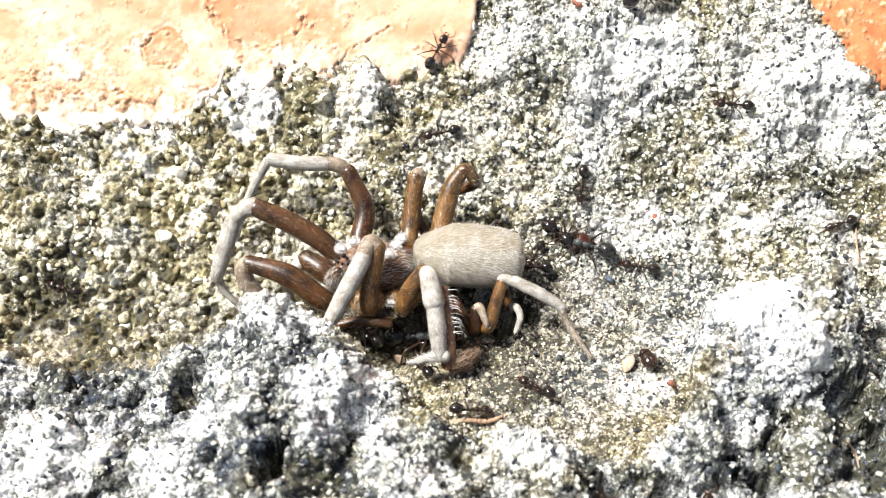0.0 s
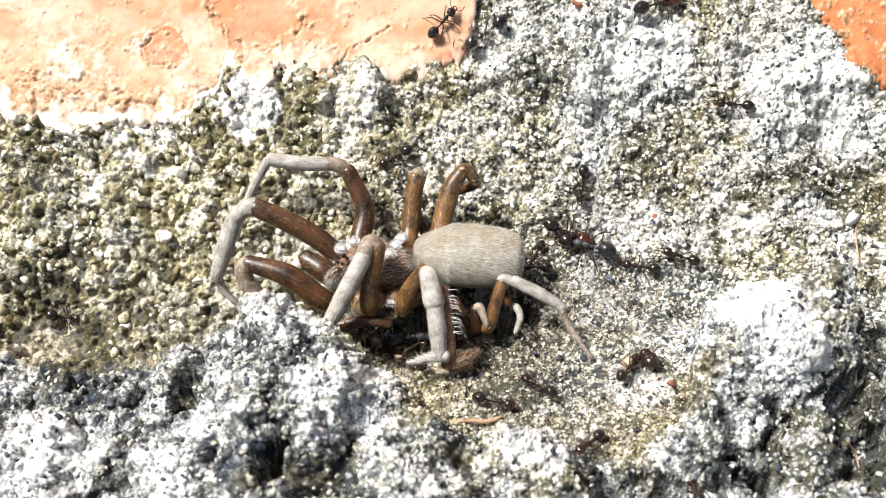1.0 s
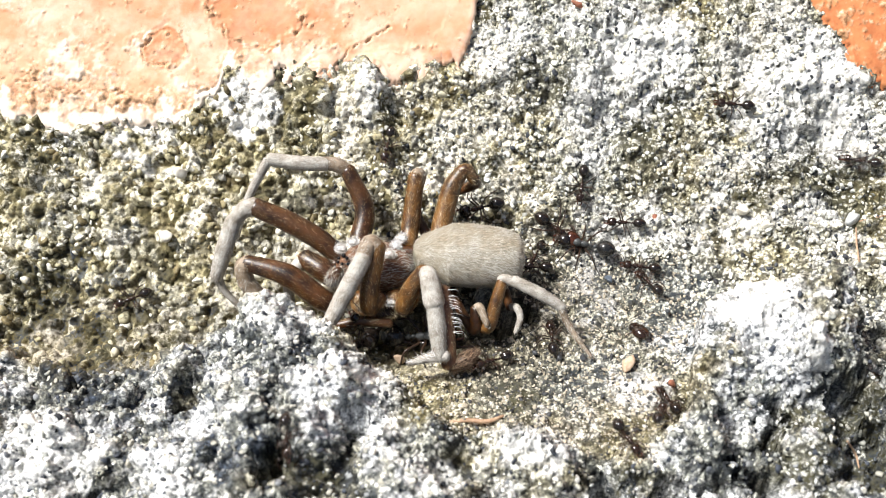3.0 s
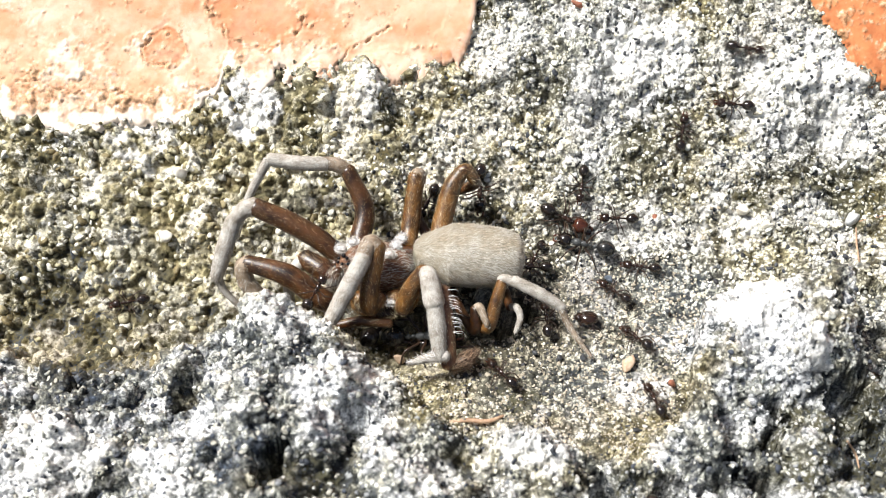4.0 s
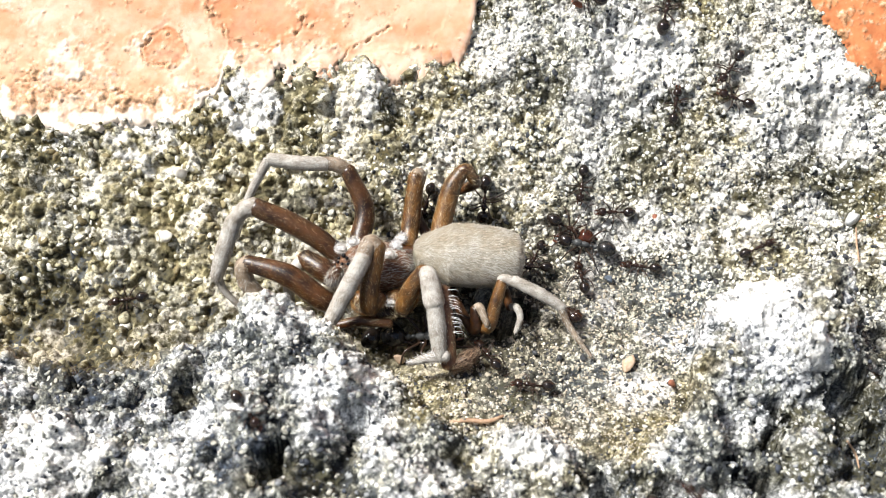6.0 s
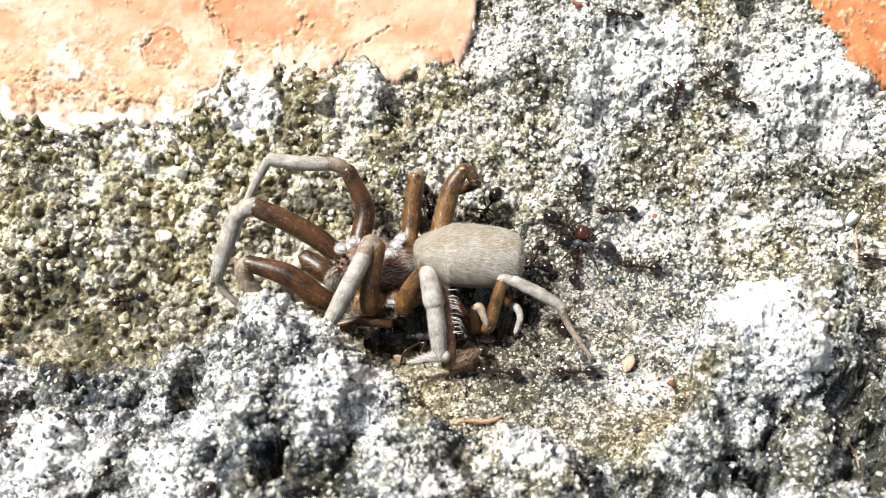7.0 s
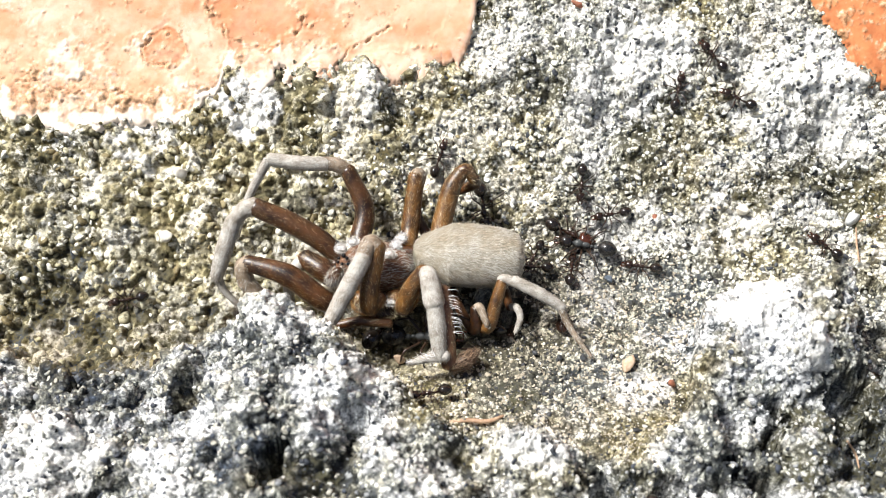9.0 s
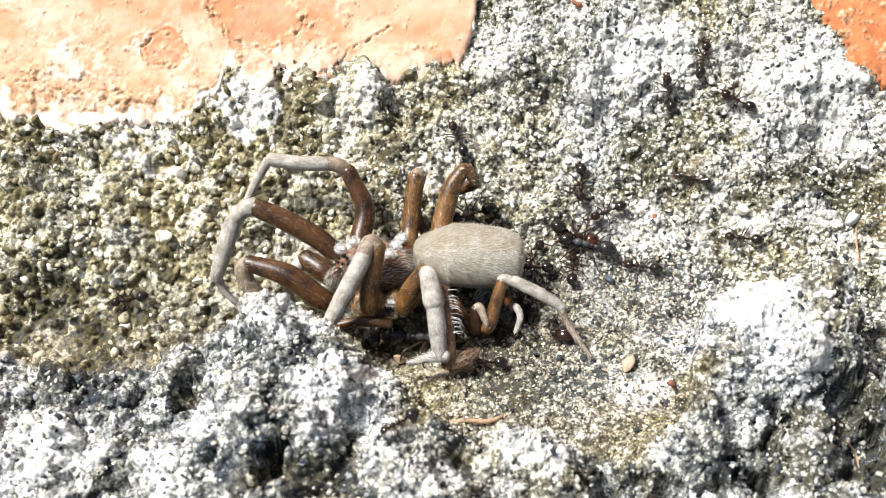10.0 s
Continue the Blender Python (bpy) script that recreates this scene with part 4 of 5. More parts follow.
def pebble_shape(radii, seed, edges=0.4, seg=14, rings=9):
    rng = np.random.default_rng(seed)
    planes = rng.normal(0, 1, (9, 3))
    planes /= np.linalg.norm(planes, axis=1, keepdims=True)

    def chip(p):
        q = p.copy()
        for n in planes:
            d = q @ n
            q = q - np.outer(np.clip(d - (1 - edges), 0, 1), n) * 0.85
        return q
    return ball((0, 0, 0), radii, (rng.uniform(0, 40), rng.uniform(0, 40), rng.uniform(0, 360)), seg, rings, chip)


def pebble(name, x, y, radii, mat, label, seed, sink=0.35):
    ob = new(name, mesh_object(name, *pebble_shape(radii, seed), mat))
    z = float(smooth_height(np.array([x]), np.array([y]))[0])
    ob.location = Vector((x, y, z + (0.75 if x < -5 else 0.12) + radii[2] * (1 - sink))) * MM
    tagged(ob, label, "pebble" if "crumb" not in name else "crumb")
    return ob


def build_bits():
    pebble("pebble", -25.7, 4.0, (0.85, 0.75, 0.62), CREAM, "smooth cream pebble stuck in the gritty wall", 1)
    pebble("pebble", 38.4, 6.1, (0.85, 0.75, 0.8), QUARTZ, "milky translucent quartz grain on the concrete", 2)
    pebble("pebble", 12.2, 8.8, (0.55, 0.55, 0.5), QUARTZ, "small pale quartz grain beside an ant", 3)
    pebble("pebble", 25.1, 15.1, (0.5, 0.48, 0.45), CREAM, "tiny round cream pebble on the wall", 4)
    pebble("pebble", -3.9, -6.9, (0.7, 0.5, 0.4), TAN, "small tan pebble in front of the hollow", 5)
    pebble("pebble", 15.2, 0.5, (0.75, 0.38, 0.36), BLUE, "dull blue oblong stone grain", 6)
    pebble("pebble", 30.2, 5.2, (0.7, 0.6, 0.5), CREAM, "whitish angular stone grain in the wall", 7)
    pebble("pebble", 27.9, 6.2, (0.75, 0.6, 0.6), CREAM, "whitish angular stone grain in the wall", 8)
    pebble("pebble", -24.3, 8.0, (0.7, 0.6, 0.5), CREAM, "whitish angular stone grain in the wall", 9)
    pebble("crumb", 15.8, -9.1, (0.9, 0.65, 0.4), TAN, "pale tan crumb of mortar on the floor", 10, 0.45)
    pebble("crumb", 19.2, -11.3, (0.75, 0.42, 0.3), BRICK, "broken crumb of red brick", 11)
    pebble("crumb", 19.8, 5.8, (0.3, 0.5, 0.22), BRICK, "small rust-coloured crumb on the wall", 14, 0.7)
    pebble("crumb", 12.6, 20.1, (0.45, 0.7, 0.3), BRICK, "small rust-coloured crumb on the wall", 15, 0.8)
    for i, (x, y) in enumerate([(8.0, -7.5), (12.1, -8.3), (10.1, -8.0), (7.4, 16.0), (38.2, 8.7), (20.0, -3.5)]):
        pebble("pebble", x, y, (0.36, 0.3, 0.26), COAL, "blackish stone grain in the concrete", 30 + i)
    # a thin stalk on the sand and dry fibres
    x, y = 2.6, -15.3
    z = float(smooth_height(np.array([x]), np.array([y]))[0])
    stalk = tube([(-2.4, -0.1, 0.1), (-0.8, 0.1, 0.25), (1.0, 0.0, 0.25), (2.3, 0.5, 0.3)], [0.16, 0.2, 0.19, 0.12], 10)
    ob = new("stalk", mesh_object("stalk", *stalk, STRAW))
    ob.location = Vector((x, y, z + 0.15)) * MM
    tagged(ob, "thin dry brown stalk lying on the sand", "plant debris")
    for a, b, c in [((39.0, 5.7), (40.4, 6.0), (42.0, 6.3)), ((32.0, -17.8), (33.1, -17.9), (33.2, -18.9)),
                    ((38.7, 2.6), (38.6, 3.9), (38.6, 5.2))]:
        pts = [(px, py, float(smooth_height(np.array([px]), np.array([py]))[0]) + 0.45) for px, py in (a, b, c)]
        base = V(*pts[0])
        ob = new("fibre", mesh_object("fibre", *tube([V(*p) - base for p in pts], [0.09, 0.11, 0.05], 8), STRAW))
        ob.location = Vector(base) * MM
        tagged(ob, "thin dry plant fibre lying on the concrete", "plant debris")


build_bits()


def grit_material(name, stops):
    """Stone grains, each with a tone of its own."""
    m, t, b = material(name, rough=0.65, spec=0.35)
    rand = node(t, "ShaderNodeNewGeometry").outputs["Random Per Island"]
    rand = node(t, "ShaderNodeMath", [(0, rand), (1, node(t, "ShaderNodeObjectInfo").outputs["Random"])], operation="ADD").outputs[0]
    rand = node(t, "ShaderNodeMath", [(0, rand)], operation="FRACT").outputs[0]
    fine = ramp(t, noise_at(t, 0.4, 4.0, 0.7), [(0.36, 0.22), (0.46, 0.8), (0.6, 1.12)])
    t.links.new(mix(t, 0.85, ramp(t, rand, stops), fine, "MULTIPLY"), b.inputs["Base Color"])
    return m


def scatter(name, x, y, size, mat, label, seed, sink=0.25, flat=0.7):
    """Chipped grains set into the ground's surface, joined into one mesh of grit."""
    rng = np.random.default_rng(seed)
    ix = np.clip(np.searchsorted(SURFACE["xs"], x), 0, len(SURFACE["xs"]) - 1)
    iy = np.clip(np.searchsorted(SURFACE["ys"], y), 0, len(SURFACE["ys"]) - 1)
    p, n = SURFACE["co"][iy, ix], SURFACE["n"][iy, ix]
    protos = [pebble_shape((1, 0.78, flat), 100 + i, 0.5, 8, 5) for i in range(10)]
    tris = np.array([t for q in protos[0][1] for t in [(q[0], q[k], q[k + 1]) for k in range(1, len(q) - 1)]])
    shapes = np.stack([v for v, _ in protos])[rng.integers(0, 10, len(x))]
    a = rng.uniform(0, 6.283, len(x))
    side = np.cross(n, np.stack([np.cos(a), np.sin(a), 0 * a], -1))
    side /= np.linalg.norm(side, axis=1, keepdims=True)
    turn = np.stack([side, np.cross(n, side), n], 1)
    verts = np.einsum("kvi,kij->kvj", shapes, turn) * size[:, None, None] + (p + n * (size * flat * (1 - 2 * sink))[:, None])[:, None]
    count = shapes.shape[1]
    tri = (tris[None] + np.arange(len(x))[:, None, None] * count).reshape(-1, 3).astype(np.int32)
    me = bpy.data.meshes.new(name)
    me.vertices.add(len(x) * count)
    me.vertices.foreach_set("co", (verts * MM).astype(np.float32).ravel())
    me.loops.add(tri.size)
    me.loops.foreach_set("vertex_index", tri.ravel())
    me.polygons.add(len(tri))
    me.polygons.foreach_set("loop_start", np.arange(0, tri.size, 3, dtype=np.int32))
    me.polygons.foreach_set("use_smooth", np.ones(len(tri), dtype=bool))
    me.update(calc_edges=True)
    me.materials.append(mat)
    tagged(new(name, me), label, "sand", kind="stuff")


def build_grit():
    """Sand and grit in and on the cement: pale and black grains on the wall, coarse cream ones on its mossy side, fine sand on the floor."""
    rng = np.random.default_rng(77)
    white, grey, black, cream = (0.64, 0.64, 0.575), (0.31, 0.315, 0.28), (0.024, 0.025, 0.026), (0.56, 0.52, 0.39)
    bright = grit_material("wall_grit", [(0.0, black), (0.15, (0.05, 0.055, 0.065)), (0.18, grey), (0.36, (0.42, 0.41, 0.37)), (0.46, cream), (0.66, (0.64, 0.62, 0.52)), (0.78, white), (1.0, (0.78, 0.78, 0.74))])
    broken = grit_material("lump_grit", [(0.0, black), (0.22, (0.055, 0.065, 0.085)), (0.26, (0.2, 0.21, 0.22)), (0.5, grey), (0.6, (0.42, 0.40, 0.33)), (0.8, (0.54, 0.53, 0.47)), (1.0, (0.72, 0.72, 0.69))])
    mossy = grit_material("mossy_grit", [(0.0, (0.09, 0.07, 0.03)), (0.22, (0.22, 0.175, 0.085)), (0.45, (0.40, 0.36, 0.22)), (0.75, (0.60, 0.56, 0.42)), (1.0, (0.80, 0.78, 0.69))])
    sandy = grit_material("floor_sand", [(0.0, black), (0.24, (0.07, 0.072, 0.078)), (0.28, (0.24, 0.21, 0.155)), (0.5, (0.41, 0.365, 0.28)),
                                         (0.68, (0.51, 0.44, 0.33)), (0.84, (0.50, 0.465, 0.38)), (1.0, (0.60, 0.59, 0.54))])
    x, y = rng.uniform(-12, 43, 14500), rng.uniform(-26, 23, 14500)
    floor = (x > -5) & (x < 22) & (y < 2) & (rough_places(x, y) < 0.5)
    ok = (painted(x, y) < -0.5) & ~floor & (rough_places(x, y) < 0.5) & (rng.random(len(x)) < 0.5 + 0.5 * ease(-6, 4, x)) & (np.hypot(x - 25.2, (y + 7.2) * 1.25) > 2.5 + 2.5 * rng.random(len(x)))
    x, y = x[ok], y[ok]
    scatter("wall_grit", x, y, np.minimum(rng.gamma(3.0, 0.055, len(x)) + 0.09, 0.46), bright, "pale, grey and black stone grains set in the cement", 1, 0.60, 0.75)
    x, y = rng.uniform(-43, 2, 2600), rng.uniform(-6, 15, 2600)
    ok = (painted(x, y) < -0.5) & (rough_places(x, y) < 0.5) & (rng.random(len(x)) < (0.62 + 0.6 * rugged(x, y, 4.0, 131, 2)) * (0.3 + 0.7 * ease(-2, 3, y)) * (0.15 + 0.85 * ease(-3, -12, x)))
    ok &= np.hypot((x + 3) * 0.8, y + 5) > 4.5
    x, y = x[ok], y[ok]
    scatter("mossy_grit", x, y, np.minimum(rng.gamma(3.0, 0.11, len(x)) + 0.2, 0.85), mossy, "cream and ochre sand grains in mossy cement", 2, 0.74, 0.9)
    x, y = rng.uniform(-43, 43, 7500), rng.uniform(-28, -3, 7500)
    ok = (rough_places(x, y) > 0.5) & (np.hypot(x - 25.2, (y + 7.2) * 1.25) > 2.5 + 2.5 * rng.random(len(x)))
    x, y = x[ok], y[ok]
    scatter("lump_grit", x, y, np.minimum(rng.gamma(2.5, 0.07, len(x)) + 0.08, 0.5), broken, "pale and dark stone grains set in the broken mortar", 3, 0.62, 0.75)
    x, y = rng.uniform(-6, 23, 8000), rng.uniform(-20, 3, 8000)
    ok = (rough_places(x, y) < 0.6) & (np.hypot((x + 2.5) * 0.75, y + 5.0) > 4.0) & (np.hypot(x - 4.5, y + 2.5) > 3.0)
    x, y = x[ok], y[ok]
    scatter("sand", x, y, np.minimum(rng.gamma(2.2, 0.042, len(x)) + 0.05, 0.34), sandy, "loose sand in khaki, white and black on the floor", 4, 0.56)
    # the largest ones near the spider lie loose, each by itself
    ground = bpy.data.objects["ground"]
    meshes = [mesh_object("grain", *pebble_shape((1, 0.75, 0.6), 100 + i, 0.55, 10, 7), sandy) for i in range(10)]
    made = 0
    while made < 280:
        px, py = rng.uniform(-5, 26), rng.uniform(-17, 10)
        if rough_places(np.array([px]), np.array([py]))[0] > 0.5 or math.hypot((px + 2.5) * 0.75, py + 5.0) < 4.0:
            continue
        j, k = np.searchsorted(SURFACE["ys"], py), np.searchsorted(SURFACE["xs"], px)
        size = min(0.16 + rng.gamma(2.0, 0.06), 0.42)
        g = new("grain", meshes[made % 10])
        g.parent = ground
        g.location = Vector(SURFACE["co"][j, k] + SURFACE["n"][j, k] * 0.1 * size) * MM
        g.rotation_euler = (0, 0, rng.uniform(0, 6.28))
        g.scale = (size,) * 3
        made += 1


build_grit()


# ---- ants ----
def shiny(name, dark, light, rough=0.16):
    m = chitin(name, dark, light, rough, 0.5, 0.6, 0.12)
    return m


ANT_BROWN = shiny("ant_brown", (0.010, 0.0055, 0.0035), (0.032, 0.015, 0.009), 0.07)
ANT_BLACK = shiny("ant_black", (0.006, 0.005, 0.005), (0.02, 0.014, 0.010), 0.07)
ANT_RED = shiny("ant_red", (0.03, 0.010, 0.006), (0.085, 0.026, 0.013), 0.09)
ANT_GREY = shiny("ant_grey", (0.008, 0.008, 0.008), (0.028, 0.027, 0.026), 0.2)
LIMB = shiny("ant_limb", (0.012, 0.007, 0.005), (0.048, 0.026, 0.015), 0.3)
ANT_ASH = chitin("ant_ash", (0.03, 0.032, 0.032), (0.10, 0.105, 0.105), 0.4, 0.4, 0.3, 0.5)

HIPS = [(0.62, 0.10, 0.42), (0.36, 0.11, 0.40), (0.10, 0.10, 0.40)]
REACH = [(0.75, 0.95), (0.05, 1.15), (-0.85, 1.05)]


def build_ant(label, head_mat, chest_mat, rear_mat, head=1.0, rear=1.0, kind="ant"):
    ant = tagged(new(kind), label, "ant", "ants round the spider")
    rng = random.Random(len(label))

    def skull(p):
        q = p.copy()
        q[:, 1] *= 1 + 0.12 * np.clip(-p[:, 0], 0, 1)
        q[:, 0] = np.where(p[:, 0] < -0.7, -0.7 + (p[:, 0] + 0.7) * 0.4 * (0.3 + np.abs(p[:, 1]) * 2), p[:, 0])
        return q
    c = V(0.98 + 0.3 * head, 0, 0.5)
    h = part("head", ball(c, (0.42 * head, 0.36 * head, 0.30 * head), (0, 12, 0), 18, 12, skull), head_mat, ant)
    for s in (1, -1):
        part("mandible", tube([c + V(0.34, 0.16 * s, -0.10) * head, c + V(0.56, 0.14 * s, -0.14) * head, c + V(0.60, 0.02 * s, -0.14) * head],
                              [0.07 * head, 0.055 * head, 0.02], 8, 4), ANT_RED, h)
        part("antenna", tube([c + V(0.26, 0.14 * s, 0.12) * head, c + V(0.42, 0.45 * s, 0.42) * head, c + V(0.62, 0.62 * s, 0.36) * head,
                              c + V(1.05, 0.52 * s, 0.02)], [0.035, 0.03, 0.03, 0.04], 7, 4), LIMB, h)
        part("eye", ball(c + V(0.10, 0.31 * s, 0.10) * head, (0.07, 0.04, 0.07), None, 8, 6), EYE, h)
    chest = join(ball((0.62, 0, 0.52), (0.27, 0.20, 0.20), None, 16, 10), ball((0.25, 0, 0.48), (0.28, 0.15, 0.17), (0, -8, 0), 16, 10),
                 tube([(0.86, 0, 0.50), (1.02, 0, 0.5)], [0.09, 0.09], 10, 3))
    part("thorax", chest, chest_mat, ant)
    part("petiole", join(ball((-0.10, 0, 0.44), (0.12, 0.08, 0.13), None, 12, 8), ball((-0.32, 0, 0.43), (0.12, 0.11, 0.13), None, 12, 8),
                         tube([(0.05, 0, 0.42), (-0.5, 0, 0.42)], [0.05, 0.06], 8, 3)), chest_mat, ant)

    def rings(p):
        q = p.copy()
        q *= (1 - 0.035 * (np.cos(p[:, 0] * 11) > 0.82))[:, None]
        q[:, 1:] *= (1 - 0.16 * np.clip(-p[:, 0], 0, 1))[:, None]
        return q
    part("gaster", ball((-0.42 - 0.52 * rear, 0, 0.40 + 0.14 * rear), (0.54 * rear, 0.44 * rear, 0.42 * rear), (0, -6, 0), 22, 24, rings), rear_mat, ant)
    for s in (1, -1):
        for i, (hip, (fx, fy)) in enumerate(zip(HIPS, REACH)):
            o = V(hip[0], hip[1] * s, hip[2])
            foot = V(fx, fy * s, -o[2] - 0.08)
            knee = V(fx * 0.45, fy * 0.55 * s, 0.30 + rng.uniform(-0.05, 0.05))
            shin = V(fx * 0.8, fy * 0.86 * s, -0.12)
            part("leg", tube([(0, 0, 0), V(0.02, 0.12 * s, -0.08), knee, shin, foot, foot + V(fx * 0.18, 0.12 * s, -0.02)],
                             [0.06, 0.055, 0.05, 0.036, 0.026, 0.02], 7, 4), LIMB, ant, at=o)
    return ant


def on_ground(x, y, heading, scale, lift=0.0):
    """A pose on the ground with x forward, for a place in millimetres and a heading in degrees."""
    h = radians(heading)
    e = 0.9
    px = np.array([x, x + e, x - e, x, x, x + 0.5, x - 0.5])
    py = np.array([y, y, y, y + e, y - e, y + 0.4, y - 0.4])
    z = smooth_height(px, py)
    n = Vector((-(z[1] - z[2]) / (2 * e), -(z[3] - z[4]) / (2 * e), 1)).normalized()
    f = Vector((math.cos(h), math.sin(h), 0))
    f = (f - n * f.dot(n)).normalized()
    m = Matrix((f, n.cross(f), n)).transposed().to_4x4()
    base = max(z[0], (z[0] + z[5] + z[6]) / 3)
    m.translation = (Vector((x, y, base)) + n * (0.32 + lift)) * MM
    return m


def march(ob, rows, scale, lift=0.0):
    """The ant's way over the ground; its legs step in threes while it goes."""
    rows = [(0.0, *rows[0][1:])] + list(rows) if rows[0][0] > 0 else list(rows)
    rows = rows + [(10.0, *rows[-1][1:])] if rows[-1][0] < 10 else rows
    fine = [rows[0]]
    for a, b in zip(rows, rows[1:]):
        turn = (b[3] - a[3] + 180) % 360 - 180
        gone = math.hypot(b[1] - a[1], b[2] - a[2])
        n = max(1, int(abs(turn) / 50) + 1, min(int(gone / 2.0) + 1, int((b[0] - a[0]) / 0.1 + 0.5)))
        for k in range(1, n + 1):
            u = k / n
            fine.append((a[0] + (b[0] - a[0]) * u, a[1] + (b[1] - a[1]) * u, a[2] + (b[2] - a[2]) * u, fine[-1][3] + turn / n))
    walk(ob, [(t, on_ground(x, y, h, scale, lift)) for t, x, y, h in fine])
    legs = [o for o in ob.children if o.name.startswith("leg")]
    moves = [(a[0], b[0]) for a, b in zip(rows, rows[1:]) if math.hypot(b[1] - a[1], b[2] - a[2]) > 0.8]
    for i, leg in enumerate(legs):
        side, phase = (1 if leg.location.y > 0 else -1), (1 if i % 2 == 0 else -1)
        steps = [(0.0, 0.0)]
        for k in range(1, 100):
            t = k / 10
            going = any(a <= t <= b for a, b in moves)
            if going:
                steps.append((t, 17.0 * phase * (1 if k % 2 else -1)))
            elif steps[-1][1] != 0.0:
                steps.append((t, 0.0))
        steps.append((10.0, steps[-1][1]))
        at = leg.location / 1.0
        walk(leg, [(t, pose(at.x, at.y, at.z, 0, 4 * abs(a) / 17, a * side)) for t, a in steps])


MINOR, MAJOR, LARGE = 1.14, 1.46, 1.8
first_minor = build_ant("small shiny dark brown worker ant on the concrete", ANT_BROWN, ANT_BROWN, ANT_BLACK)
first_major = build_ant("large-headed worker ant with glossy black gaster", ANT_RED, ANT_BROWN, ANT_BLACK, 1.42, 1.0)
first_black = build_ant("large glossy black ant at the spider's abdomen", ANT_BLACK, ANT_BROWN, ANT_BLACK, 1.15, 1.0)
captive = build_ant("big black captive ant with ashy grey thorax, held by workers", ANT_BLACK, ANT_ASH, ANT_GREY, 1.02, 0.95)
ANTS = []


def ant(proto, scale, rows, label="", lift=0.0, store=ANTS):
    used = any(o is proto for o, *_ in store)
    ob = copy_thing(proto, Matrix()) if used else proto
    ob.scale = (scale, scale, scale)
    if label:
        tagged(ob, label)
    store.append((ob, rows, scale, lift))


HOLD = "worker ant tugging at the captive ant"
# ants that hold the captive, and the captive itself
ant(captive, LARGE * 0.98, [(0, 13.7, 3.8, 160), (1, 13.7, 3.8, 162), (2, 13.7, 3.7, 166), (2.5, 13.6, 3.9, 163), (4, 13.6, 3.9, 163), (4.5, 13.7, 3.8, 165), (5, 13.6, 3.9, 163), (7, 13.7, 3.8, 164), (8, 13.7, 3.8, 164), (9, 13.7, 3.8, 165), (10, 13.7, 3.9, 163)])
ant(first_minor, MINOR, [(0, 13.0, 8.6, -95), (5, 13.0, 8.6, -96), (10, 12.9, 8.7, -92)], HOLD)
ant(first_minor, MINOR, [(0, 18.5, 1.7, 162), (4, 18.6, 1.7, 165), (10, 18.7, 1.7, 164)], HOLD)
ant(first_major, 1.45, [(0, 11.1, 5.25, -31), (1, 11.2, 5.35, -32), (2, 11.5, 5.55, -36), (2.5, 10.3, 5.5, -52), (4, 10.9, 6.35, -35), (4.5, 11.1, 5.85, -32), (5, 11.3, 5.55, -34), (5.5, 11.5, 5.55, -35), (7, 11.2, 5.85, -35), (8, 11.6, 5.85, -36), (8.5, 11.8, 5.55, -32), (9, 11.3, 5.35, -32), (9.5, 11.5, 5.35, -31), (10, 11.9, 5.35, -32)], HOLD)
ant(first_minor, MINOR, [(0, 36.9, 5.6, -156), (0.5, 30.6, 3.9, -171), (1, 22.0, 2.4, 159), (1.5, 20.9, 4.8, 124), (2, 17.8, 7.2, 136), (2.5, 17.6, 5.7, 167), (4, 16.6, 6.2, 177), (5, 16.5, 6.1, 179), (5.5, 16.2, 6.4, 180), (7, 16.5, 6.7, 177), (8, 16.4, 6.6, 178), (9, 15.9, 6.5, -165), (9.5, 15.6, 6.7, -156), (10, 15.5, 6.7, -152)], HOLD)
ant(first_minor, MINOR, [(0, 13.4, -20.3, 102), (0.5, 13.3, -16.4, 61), (1, 15.6, -10.1, 54), (1.5, 18.3, -7.2, 88), (2, 19.2, -6.2, 113), (2.5, 20.3, -0.4, 105), (3.8, 16.6, -0.8, 149), (4, 15.6, -1.4, 138), (4.5, 13.7, -1.5, 115), (5, 15.5, -1.4, 89), (5.5, 14.2, -0.4, 98), (5.7, 13.3, -0.2, 101), (6.8, 12.4, 1.2, 80), (8, 12.3, 1.3, 80), (9, 12.1, 1.2, 78), (10, 12.2, 1.2, 82)])
ant(first_minor, MINOR, [(0, 8.5, 2.3, 176), (5, 8.5, 2.3, -180), (10, 8.6, 2.3, 178)], "worker ant half hidden beneath the spider")
ant(first_minor, MINOR * 0.9, [(0, 8.5, 3.7, -114), (5, 8.6, 3.7, -111), (10, 8.4, 3.7, -111)], "worker ant half hidden beneath the spider")
# the wall behind
ant(first_black, MAJOR, [(0, 8.0, 24.8, -137), (0.6, 6.9, 23.2, -137), (0.8, 6.8, 21.1, -130), (1, 4.4, 18.3, -143), (1.2, 5.2, 15.2, -71), (1.4, 6.1, 13.5, -73), (1.6, 8.7, 12.0, -46), (1.8, 8.0, 9.0, -107), (2, 7.5, 7.9, -112), (2.5, 4.5, 6.7, 175), (4, 3.8, 8.7, -106), (4.5, 5.9, 7.4, -63), (5, 5.0, 6.6, -92), (5.5, 4.1, 8.0, -105), (7, 4.6, 6.9, -127), (7.5, 4.3, 6.7, 173), (8, 4.0, 6.5, 174), (8.5, 4.5, 7.1, -102), (9, 4.1, 7.5, -102), (9.5, 3.3, 6.6, -163), (10, 3.0, 7.1, -158)], "large glossy black ant at the spider's abdomen")
